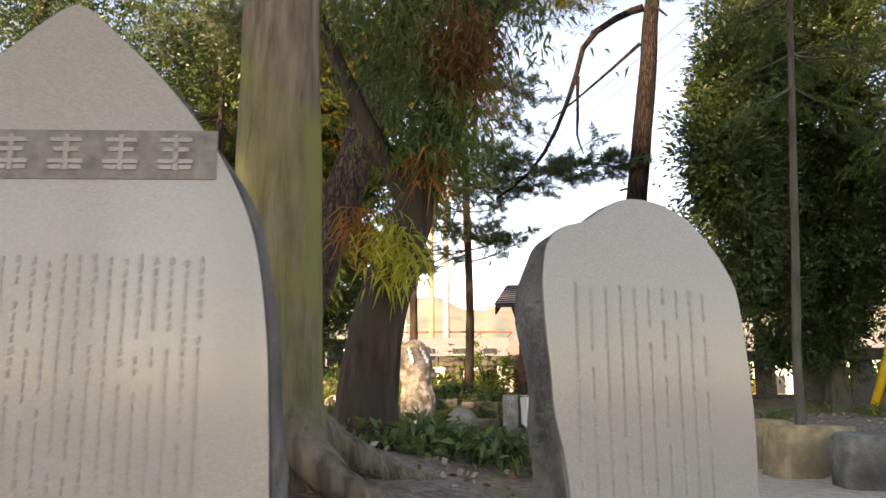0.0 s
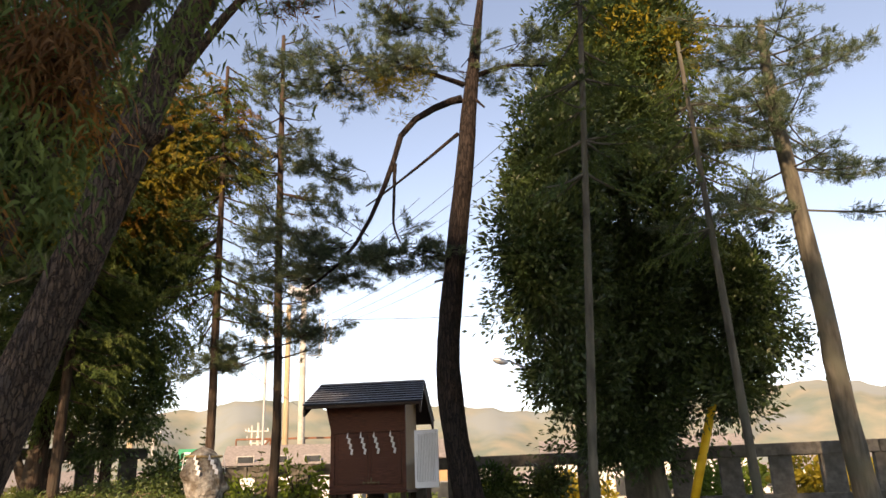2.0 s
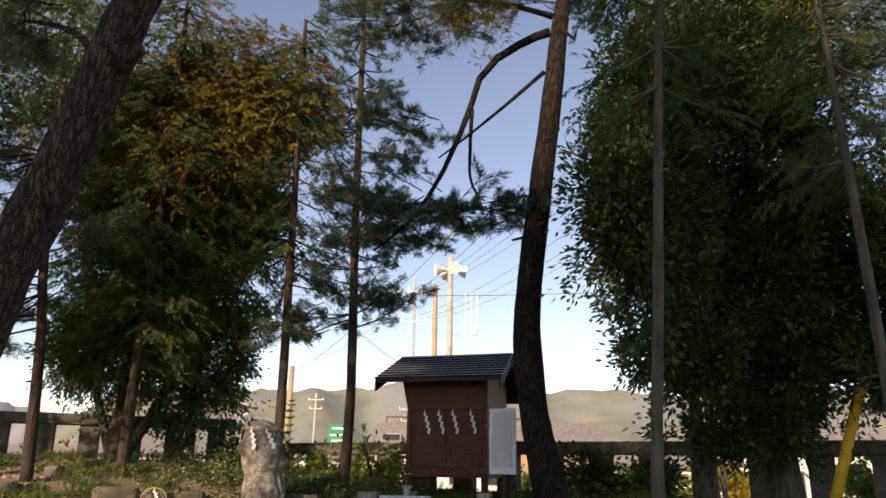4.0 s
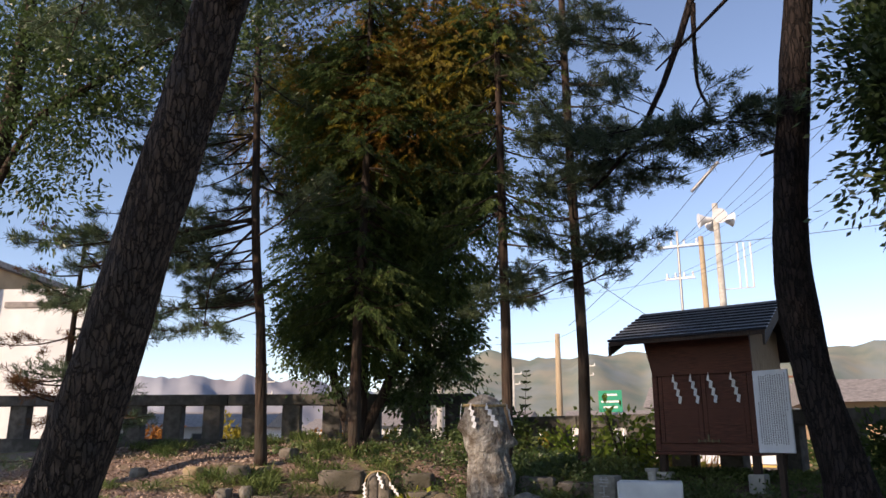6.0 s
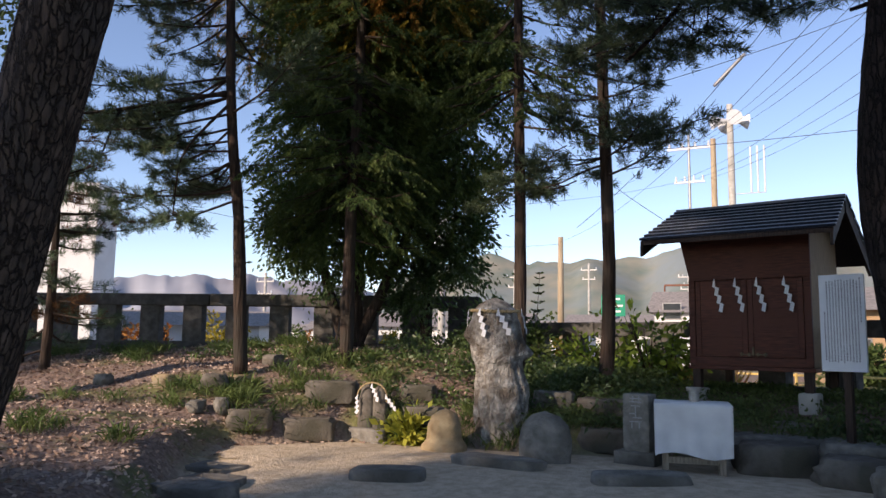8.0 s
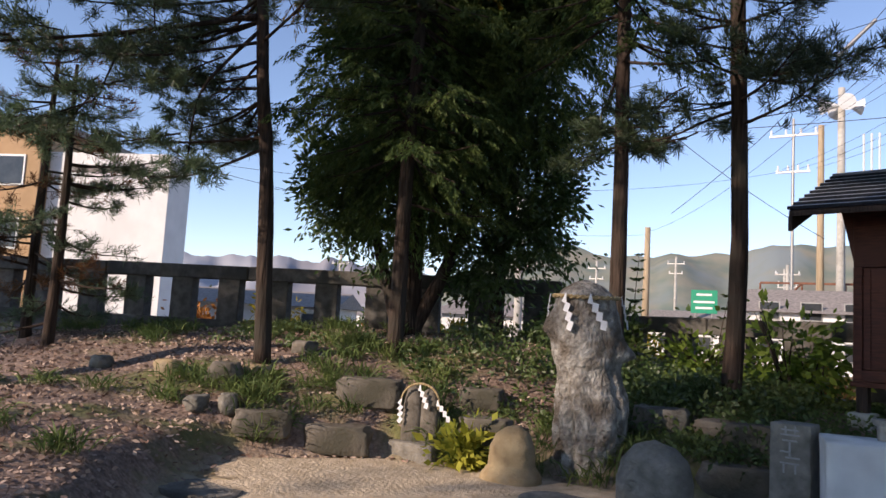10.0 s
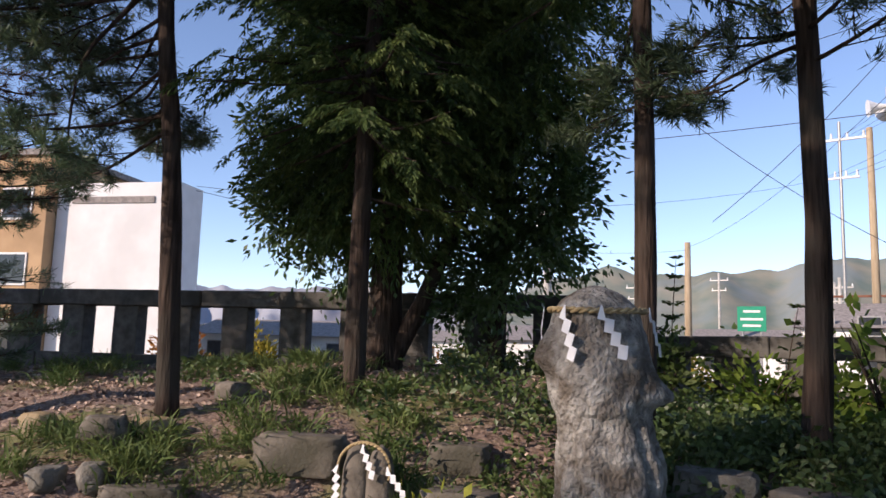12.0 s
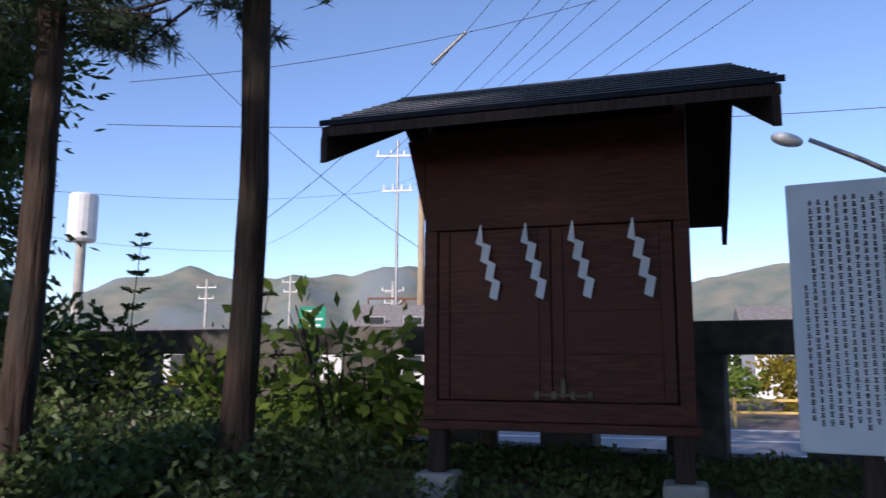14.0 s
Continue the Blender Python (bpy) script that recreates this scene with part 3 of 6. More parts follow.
needles("dead_foliage", limb_tips(rngl, (0.2, 8.6, 6.6), (1, 0.1, 0.1), 2.2, 50, 0.2, 0.35), 60, 0.15, 0.016, LEAF_BROWN, lean, "browned needle tufts", seed=6, spread=0.11)

# fern-hung trunk near the inscribed stones
zf = gz(0.4, 4.4) - 0.1
ft = tree("fern_hung_tree", "crooked tree hung with ferns and withered fronds", [(0.36, 4.4, zf), (0.42, 4.4, 1.3), (0.62, 4.5, 2.0), (0.85, 4.7, 2.9), (1.05, 5.0, 4.2), (1.1, 5.2, 6.0)], [0.17, 0.14, 0.12, 0.11, 0.09, 0.05], BARK_THIN,
          [([(0.6, 4.5, 2.0), (0.2, 4.5, 2.8), (-0.2, 4.6, 3.8)], 0.07, 0.02), ([(0.85, 4.7, 2.9), (1.3, 4.6, 3.5), (1.6, 4.5, 3.9)], 0.05, 0.015)], seed=8, flare=0.3)


def fronds(name, places, n, length, width, material, parent, label, seed):
    rf = np.random.RandomState(seed)
    ps = np.asarray(places, dtype=float)
    pk = rf.randint(len(ps), size=n)
    pos = ps[pk, :3] + rf.normal(size=(n, 3)) * ps[pk, 3:4]
    v, f = blades(pos, rf.normal(size=(n, 3)) * (0.6, 0.6, 0.35) + (0, 0, -0.45), length, width, rf, 0.45)
    return tagged(mesh_object(name, v, f, material, parent, label), label, kind="stuff")


fronds("fern", [(0.50, 4.2, 1.78, 0.07), (0.56, 4.25, 1.65, 0.07)], 420, 0.095, 0.013, FERN, ft, "fresh yellow-green fern", 1)
fronds("withered_fern", [(0.36, 4.25, 1.86, 0.06), (0.7, 4.4, 2.25, 0.06), (0.95, 4.6, 2.75, 0.08)], 420, 0.16, 0.013, FERN_DEAD, ft, "withered orange fern", 2)
fronds("hanging_fronds", [(0.75, 4.5, 2.4, 0.15), (0.6, 4.6, 2.9, 0.22), (0.9, 4.7, 3.3, 0.25), (0.3, 4.6, 3.3, 0.25), (1.2, 4.7, 3.9, 0.3), (0.5, 4.9, 4.2, 0.3)], 11000, 0.065, 0.017, LEAF_CYP, ft, "olive hanging fronds", 3)
fronds("brown_fronds", [(0.9, 4.4, 2.9, 0.1), (0.65, 4.5, 3.6, 0.12), (1.2, 4.6, 4.2, 0.2)], 3000, 0.09, 0.014, LEAF_BROWN, ft, "dead brown fronds", 4)

# slim conifers along the back
west_pine = conifer("slim_pine", "slim straight pine with thin needle-clad limbs", [(-3.94, 14.4, 0.85), (-4.03, 14.32, 3), (-4.18, 14.2, 5), (-4.4, 14.1, 11)], [0.1, 0.076, 0.068, 0.04], BARK_THIN, 3.4, 10.2, 2.7, 18, LEAF_PINE, 11, side=math.pi * 0.95, n_limb=4,
                    extra=[([(-4.17, 14.2, 4.78), (-5.12, 13.2, 4.38), (-6.0, 12.3, 4.1)], 0.035, 0.012), ([(-5.15, 13.2, 4.36), (-5.25, 13.1, 3.9), (-5.33, 13.02, 3.5)], 0.016, 0.006), ([(-4.16, 14.2, 4.62), (-4.42, 13.96, 4.2), (-4.6, 13.77, 3.75), (-4.66, 13.75, 3.0)], 0.025, 0.008)])
conifer("slim_cypress", "slim cypress with drooping green sprays", [(-3.17, 15.74, 1.0), (-3.15, 15.74, 3.5), (-3.1, 15.8, 6), (-3.1, 15.8, 10.5)], [0.105, 0.08, 0.07, 0.03], BARK_THIN, 3.3, 10.3, 1.5, 22, LEAF_CYP, 12, n_limb=7)
conifer("slim_cypress", "slim dark cypress behind the roped boulder", [(-0.70, 16.2, 0.75), (-0.67, 16.25, 2.2), (-0.72, 16.3, 5), (-0.78, 16.3, 10)], [0.105, 0.085, 0.073, 0.035], BARK_THIN, 4.6, 9.8, 1.25, 15, LEAF_CYP, 13, n_limb=5)
shrine_pine = conifer("slim_pine", "slim straight pine beside the little shrine", [(0.44, 16.49, 0.7), (0.5, 16.5, 2.5), (0.42, 16.5, 6), (0.35, 16.6, 11)], [0.11, 0.085, 0.075, 0.04], BARK_THIN, 3.9, 10.4, 1.25, 18, LEAF_PINE, 14, n_limb=5, extra=[([(0.46, 16.5, 3.82), (0.2, 16.45, 3.74), (-0.25, 16.37, 3.55), (-0.66, 16.32, 3.54)], 0.02, 0.006)])

# dense evergreen against the fence
ev = tree("evergreen_tree", "dense dark evergreen oak filling the corner by the fence", [(-4.1, 17.2, 1.1), (-4.05, 17.2, 2.5), (-3.9, 17.1, 5), (-3.9, 17.1, 8.5)], [0.22, 0.17, 0.13, 0.05], BARK_THIN,
          [([(-4.1, 17.2, 1.15), (-4.6, 17.3, 2.2), (-5.2, 17.2, 4.2)], 0.13, 0.04), ([(-4.05, 17.2, 1.15), (-3.5, 17.4, 2.4), (-2.7, 17.5, 4.2)], 0.13, 0.04), ([(-3.0, 17.9, 1.0), (-3.0, 17.9, 2.6), (-2.8, 17.9, 5)], 0.13, 0.05)], seed=21, flare=0.4)
EVB = [(-3.9, 17.3, 4.6, 1.5, 1.2, 2.5), (-4.9, 16.9, 3.5, 1.0, 0.9, 1.4), (-2.6, 17.9, 3.5, 1.05, 0.9, 1.5), (-3.0, 17.8, 6.0, 1.4, 1.1, 2.2), (-4.6, 17.0, 6.3, 1.3, 1.1, 2.2), (-3.7, 17.4, 8.6, 1.6, 1.3, 1.8), (-3.2, 17.8, 2.4, 1.1, 0.6, 0.8), (-2.1, 17.6, 6.2, 1.1, 1.0, 1.6), (-1.9, 17.4, 8.4, 1.4, 1.1, 1.6), (-5.3, 16.8, 8.0, 1.1, 1.0, 1.5)]
crown("crown", EVB, 5200, 44, 0.10, 0.042, LEAF_DARK, ev, seed=22, spread=0.11, shell=0.3, lobes=3.2)
sprays("sprays", spray_bases([(-3.9, 16.6, 4.4, 1.5, 0.9, 1.9), (-3.8, 16.6, 7.2, 1.7, 1.0, 1.8), (-2.5, 17.2, 5.6, 1.2, 0.8, 2.2)], 2300, 23), 40, 0.36, 0.07, 0.018, LEAF_CYP, ev, seed=23)
# upper sprays: warm sunlight is given by leaf colour
sprays("upper_sprays", spray_bases([(-4.9, 16.2, 7.6, 1.5, 1.0, 1.7), (-3.6, 16.2, 9.2, 2.0, 1.0, 1.3), (-1.7, 16.6, 8.6, 1.4, 0.9, 1.4), (-2.6, 16.5, 7.2, 1.4, 0.9, 1.2)], 2200, 25), 40, 0.36, 0.07, 0.018, LEAF_SUNNED, ev, "olive and orange sprays with the sun's gold put into their colour", seed=26)
sprays("yellow_leaves", spray_bases([(-4.0, 15.9, 8.0, 1.4, 0.5, 1.1), (-2.4, 16.3, 7.8, 1.3, 0.5, 1.2), (-3.4, 15.9, 6.9, 0.6, 0.3, 0.4), (-0.9, 16.1, 8.0, 1.0, 0.5, 1.0), (-2.9, 16.2, 6.6, 1.3, 0.4, 0.9)], 330, 24), 36, 0.34, 0.08, 0.026, LEAF_YELLOW, ev, "yellow sprays with sunlight on the tree top put into their colour", seed=24)

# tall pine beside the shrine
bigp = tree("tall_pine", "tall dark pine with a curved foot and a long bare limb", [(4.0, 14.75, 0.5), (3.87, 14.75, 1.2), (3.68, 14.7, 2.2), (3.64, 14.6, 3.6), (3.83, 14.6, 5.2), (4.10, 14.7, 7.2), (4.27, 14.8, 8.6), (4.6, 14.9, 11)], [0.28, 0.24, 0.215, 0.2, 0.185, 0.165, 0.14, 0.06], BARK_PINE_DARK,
            [([(4.1, 14.8, 8.5), (3.6, 14.9, 8.35), (2.95, 14.9, 7.85), (2.65, 14.85, 6.9), (2.2, 14.8, 5.8), (1.7, 14.9, 5.1), (1.1, 15.1, 4.7)], 0.085, 0.02), ([(3.98, 14.75, 7.7), (3.4, 14.8, 7.2), (2.7, 14.8, 6.6), (2.2, 14.8, 6.2)], 0.04, 0.012),
             ([(2.75, 14.86, 7.1), (2.72, 14.86, 6.3), (2.72, 15.0, 5.9), (2.85, 15.2, 5.6)], 0.04, 0.015), ([(4.2, 14.8, 8.9), (5.0, 14.9, 9.3), (6.0, 15.0, 9.4)], 0.06, 0.02),
             ([(4.15, 14.8, 8.8), (3.2, 14.6, 9.0), (2.2, 14.4, 9.0)], 0.06, 0.015), ([(3.72, 14.6, 4.75), (3.42, 14.5, 4.65)], 0.03, 0.02), ([(4.2, 14.75, 8.6), (4.5, 14.6, 8.2)], 0.04, 0.02)], seed=31, seg=20, flare=0.2, wob=0.2)
rb = np.random.RandomState(9)


def boughs(rng, runs, per_run, twigs, feet, reach=0.5):
    """Small boughs set along straight runs (from, to, drop), each with twigs."""
    for a, b, drop in runs:
        a, b = Vector(a), Vector(b)
        for k in range(per_run):
            p = a.lerp(b, (k + rng.rand()) / per_run) + Vector(rng.normal(size=3) * (0.12, 0.12, 0.06))
            an = math.atan2(b.y - a.y, b.x - a.x) + rng.normal() * 0.9
            d = Vector((math.cos(an), math.sin(an), drop + rng.normal() * 0.25))
            L = rng.uniform(0.45, 0.95)
            twigs.append(([p, p + d * L * 0.5, p + d * L], 0.011, 0.004))
            twiggy(rng, p, d, L, twigs, feet, reach, 0.13)


def pine_pads(parent, runs, per_run, seed, bark, name="foliage", material=None, reach=0.5, per=36):
    rng = np.random.RandomState(seed)
    tw, ft_ = [], []
    boughs(rng, runs, per_run, tw, ft_, reach)
    bm = bmesh.new()
    for c, r0, r1 in tw:
        tube(bm, c, [r0, (r0 + r1) / 2, r1], 4)
    tagged(part("twig_mass", bm, bark, parent), kind="stuff")
    tufts(name, ft_, per, 0.12, 0.0105, material or LEAF_PINE, parent, seed=seed)


pine_pads(bigp, [((1.9, 14.85, 5.4), (0.9, 15.1, 4.7), 0.0), ((2.6, 14.85, 5.5), (3.2, 15.0, 5.35), -0.1), ((2.2, 14.8, 5.6), (1.2, 15.0, 5.5), 0.1), ((2.6, 14.8, 5.4), (1.6, 15.0, 5.0), -0.1), ((2.3, 14.8, 6.9), (1.4, 14.9, 6.9), 0.0), ((3.3, 14.9, 5.2), (2.4, 15.0, 5.1), 0.0)], 9, 32, BARK_PINE_DARK)
pine_pads(bigp, [((4.2, 14.8, 9.1), (1.4, 14.4, 9.2), 0.0), ((4.2, 14.8, 9.3), (6.6, 15.0, 9.6), 0.0), ((3.4, 14.6, 9.0), (1.0, 14.3, 8.6), -0.1), ((4.4, 14.8, 10.0), (2.4, 14.6, 10.2), 0.0)], 16, 33, BARK_PINE_DARK, "high_foliage")
# yellow needles stand for sun on the high limb
needles("yellow_foliage", limb_tips(rb, (3.9, 14.7, 8.8), (-1, 0.1, 0.0), 2.2, 50, 0.1, 0.3), 60, 0.14, 0.016, LEAF_YELLOW, bigp, "yellow needle tufts with sunlight put into their colour", seed=34, spread=0.1)

pine_pads(west_pine, [((-4.6, 13.8, 4.6), (-6.0, 12.3, 4.15), -0.1), ((-4.4, 14.0, 4.3), (-4.9, 13.6, 3.1), -0.3), ((-5.2, 13.1, 4.0), (-5.5, 12.9, 3.4), -0.3)], 5, 61, BARK_THIN, "low_foliage", reach=0.4)
pine_pads(shrine_pine, [((0.4, 16.5, 3.75), (-0.6, 16.3, 3.5), -0.2), ((0.4, 16.5, 4.2), (-0.3, 16.3, 3.9), -0.2)], 6, 62, BARK_THIN, "low_foliage", reach=0.36)
pine_pads(lean, [((-0.4, 9.2, 7.2), (2.6, 8.6, 7.6), 0.0), ((-0.9, 9.5, 5.6), (-2.9, 9.9, 6.2), 0.0), ((-0.4, 9.5, 6.6), (-3.2, 9.9, 7.2), 0.0), ((0.5, 9.3, 8.0), (-1.6, 9.8, 8.6), 0.1)], 15, 5, BARK_PINE)

# evergreens on the east side
er = tree("evergreen_tree", "broad dark evergreen beside the stone fence", [(7.5, 15.6, 0.5), (7.45, 15.6, 2.2), (7.5, 15.6, 4.5), (7.4, 15.6, 8)], [0.22, 0.18, 0.15, 0.05], BARK_GREY,
          [([(7.45, 15.6, 1.4), (6.9, 15.2, 2.6), (6.2, 14.6, 3.8), (5.3, 13.8, 5.2)], 0.11, 0.03), ([(7.45, 15.6, 1.8), (8.2, 15.6, 3), (8.8, 15.6, 4.4)], 0.1, 0.04), ([(6.4, 16.3, 0.6), (6.35, 16.3, 2.0), (6.2, 16.0, 4.4)], 0.14, 0.05)], seed=41, flare=0.5)
ERB = [(7.2, 15.4, 4.6, 2.3, 1.5, 2.4), (5.25, 13.7, 4.9, 1.15, 1.0, 2.2), (5.8, 13.9, 7.0, 1.1, 1.0, 1.5), (9.1, 14.6, 4.3, 1.05, 1.0, 2.0), (7.3, 15.2, 7.8, 1.9, 1.4, 2.3), (7.7, 15.0, 10.3, 1.4, 1.2, 1.6), (5.9, 14.6, 2.9, 1.1, 0.9, 0.8), (5.5, 13.8, 6.2, 0.9, 0.8, 1.2), (7.3, 15.2, 2.7, 1.7, 0.9, 0.9), (8.7, 14.7, 2.8, 0.9, 0.8, 0.8), (6.8, 15.1, 1.9, 1.5, 0.8, 0.7)]
crown("crown", ERB, 8200, 44, 0.11, 0.045, LEAF_DARK, er, seed=42, spread=0.11, shell=0.25, lobes=2.7)
crown("upper_crown", [(7.5, 15.0, 9.8, 1.7, 1.2, 1.8)], 200, 60, 0.13, 0.045, LEAF_CYP, er, seed=47, spread=0.16, shell=0.5)
# sunlit top of this crown, put in as yellow leaves
crown("yellow_leaves", [(8.0, 14.6, 9.6, 1.3, 0.9, 1.3)], 70, 45, 0.12, 0.05, LEAF_YELLOW, er, "yellow leaf sprays with sunlight put into their colour", seed=43, spread=0.14, shell=0.5)
conifer("slim_tree", "slim grey tree with a bare pole-like stem", [(4.74, 10.2, 0.3), (4.77, 10.2, 1.4), (4.88, 10.2, 3), (5.2, 10.25, 8)], [0.065, 0.055, 0.05, 0.03], BARK_GREY, 5.0, 7.8, 0.8, 8, LEAF_CYP, 44, n_limb=4)
conifer("slim_tree", "slim grey tree with a slanting bare stem", [(7.55, 11.9, 0.4), (7.5, 11.9, 1.6), (7.45, 11.9, 3.4), (7.3, 11.9, 8)], [0.075, 0.065, 0.055, 0.03], BARK_GREY, 4.8, 7.8, 0.8, 8, LEAF_CYP, 45, n_limb=4)
conifer("leaning_pine", "leaning grey pine beside the eastern fence", [(9.6, 12.6, 0.3), (9.45, 12.6, 2.0), (9.37, 12.55, 3.8), (9.2, 12.6, 7.1), (9.3, 12.7, 9)], [0.2, 0.17, 0.15, 0.12, 0.06], BARK_GREY, 5.6, 9.0, 2.2, 10, LEAF_PINE, 46, n_limb=5)

# small pines at the west fence and a broadleaf on the bank
conifer("small_pine", "small bushy pine with browned needles by the fence", [(-7.4, 14.0, 0.8), (-7.35, 14.0, 2.5), (-7.4, 14.0, 4.6)], [0.08, 0.06, 0.02], BARK_THIN, 1.5, 4.4, 1.35, 9, LEAF_PINE, 51, n_limb=3, per=26)
conifer("small_pine", "small bushy pine with rusty needles by the fence", [(-8.3, 14.2, 0.9), (-8.3, 14.2, 2.5), (-8.2, 14.2, 5.2)], [0.08, 0.06, 0.02], BARK_THIN, 1.9, 5.0, 1.3, 9, LEAF_BROWN, 52, n_limb=3, per=22)
ov = tree("evergreen_tree", "tall broadleaf evergreen on the western bank", [(-6.6, 11.2, 0.4), (-6.6, 11.2, 3), (-6.2, 11.2, 6), (-6.0, 11.2, 9)], [0.17, 0.14, 0.12, 0.05], BARK_THIN, [([(-6.4, 11.2, 4.5), (-5.6, 11.2, 5.6), (-4.6, 11.3, 6)], 0.06, 0.02), ([(-5.6, 11.2, 5.6), (-4.2, 11.6, 6.4), (-2.7, 12.3, 7.4)], 0.05, 0.015)], seed=53)
crown("crown", [(-5.9, 11.4, 6.4, 1.8, 1.5, 1.3), (-4.6, 11.6, 6.6, 1.3, 1.2, 0.9), (-6.6, 11.2, 7.5, 1.5, 1.5, 1.2), (-3.5, 12.0, 6.6, 1.2, 1.0, 1.0), (-2.7, 12.4, 7.6, 1.3, 1.0, 0.9), (-4.5, 11.5, 5.6, 1.2, 1.0, 0.9), (-5.6, 11.3, 4.9, 1.1, 1.0, 1.0)], 600, 40, 0.09, 0.038, LEAF_DARK, ov, seed=54, spread=0.14, shell=0.3)

# an unseen grove added at the walker's back, which shades the precinct
sg0 = tree("grove_tree", "tall dense evergreen, unseen, added to shade the shrine precinct", [(0, 0, -0.3), (0.1, 0, 4), (0.0, 0.1, 9), (0, 0, 15)], [0.4, 0.32, 0.22, 0.06], BARK_CEDAR, [([(0, 0, 5), (1, 0.3, 6.5), (2, 0.4, 7)], 0.1, 0.03), ([(0, 0, 6), (-1, 0.3, 7.5), (-2, 0.2, 8)], 0.1, 0.03)], seed=71)
crown("crown", [(0, 0, 8.5, 2.6, 2.2, 3.0), (0, 0, 12, 2.5, 2.2, 3.4), (0, 0, 15.5, 1.8, 1.6, 2.4)], 400, 24, 0.34, 0.17, LEAF_DARK, sg0, seed=72, spread=0.36, shell=0.3)
GROVE = [(-4, -12), (-9.5, -12.5), (1.5, -13), (7, -12), (-12.0, -15), (-7.0, -16), (-1.5, -16), (-22.5, -13), (12.5, -13)]
sg0.matrix_basis = pose(GROVE[0][0], GROVE[0][1], 0)
for i, (x, y) in enumerate(GROVE[1:]):
    copy_thing(sg0, pose(x, y, 0, 0, 0, i * 67) @ Matrix.Diagonal((1, 1, 1.12 + 0.03 * (i % 5), 1)))


# ---- the little shrine ----
CAB_ANG = -12.5
cab = empty("wayside_shrine", pose(1.52, 16.52, 0, 0, 0, CAB_ANG))
CW, CD = 1.45, 1.3           # body width and depth
ZB, ZT = 1.145, 2.68
part("body_back", block(0, CW, CD - 0.03, CD, ZB, ZT), WOOD_RED, cab)
part("body_side", block(0, 0.03, 0.035, CD - 0.032, ZB, ZT + 0.2), WOOD_PALE, cab, "bare side boards")
part("body_side", block(CW - 0.03, CW, 0.035, CD - 0.032, ZB, ZT + 0.2), WOOD_PALE, cab, "bare side boards")
part("floor_board", block(-0.02, CW + 0.02, -0.02, CD + 0.02, ZB - 0.05, ZB - 0.003), WOOD_RED, cab)
part("lintel", block(0.0, CW, 0.0, 0.034, 2.2, ZT + 0.1), WOOD_RED, cab)
for k in range(2):
    x0 = 0.085 + k * (CW - 0.17) / 2
    d = part("door", block(x0 + 0.003, x0 + (CW - 0.17) / 2 - 0.003, 0.008, 0.03, ZB + 0.11, 2.195, 0.004), WOOD_RED, cab)
    for q in (x0 + 0.004, x0 + (CW - 0.17) / 2 - 0.064):
        part("stile", block(q, q + 0.06, -0.004, 0.0075, ZB + 0.112, 2.19, 0.003), WOOD_RED, d)
for k, x0 in enumerate((0.085, CW / 2)):
    for q in range(4):
        part("door_board", block(x0 + 0.07, x0 + (CW - 0.17) / 2 - 0.07, 0.003, 0.0075, ZB + 0.125 + q * 0.232, ZB + 0.125 + q * 0.232 + 0.226, 0.002), WOOD_RED, [o for o in cab.children if o.name.startswith("door")][k])
part("sill", block(0.0, CW, -0.006, 0.034, ZB, ZB + 0.105), WOOD_RED, cab)
for x0 in (0.0, CW - 0.08):
    part("corner_post", block(x0, x0 + 0.08, -0.01, 0.034, ZB, 2.2), WOOD_RED, cab)
for x0 in (0.02, CW - 0.12):
    for y0 in (0.02, CD - 0.12):
        part("leg", block(x0, x0 + 0.1, y0, y0 + 0.1, 0.86, ZB - 0.05), WOOD_DARK, cab)
BX = CW / 2 + 0.06
bolt = part("bolt", block(BX - 0.16, BX + 0.16, -0.022, -0.01, ZB + 0.135, ZB + 0.15, 0.003), BRASS_OLD, cab, "tarnished metal bolt")
for dx in (-0.14, -0.05, 0.05, 0.14):
    part("bracket", block(BX + dx - 0.013, BX + dx + 0.013, -0.026, -0.006, ZB + 0.122, ZB + 0.165, 0.003), BRASS_OLD, bolt)
part("hasp", block(BX - 0.012, BX + 0.012, -0.03, -0.008, ZB + 0.13, ZB + 0.23, 0.004), BRASS_OLD, bolt)
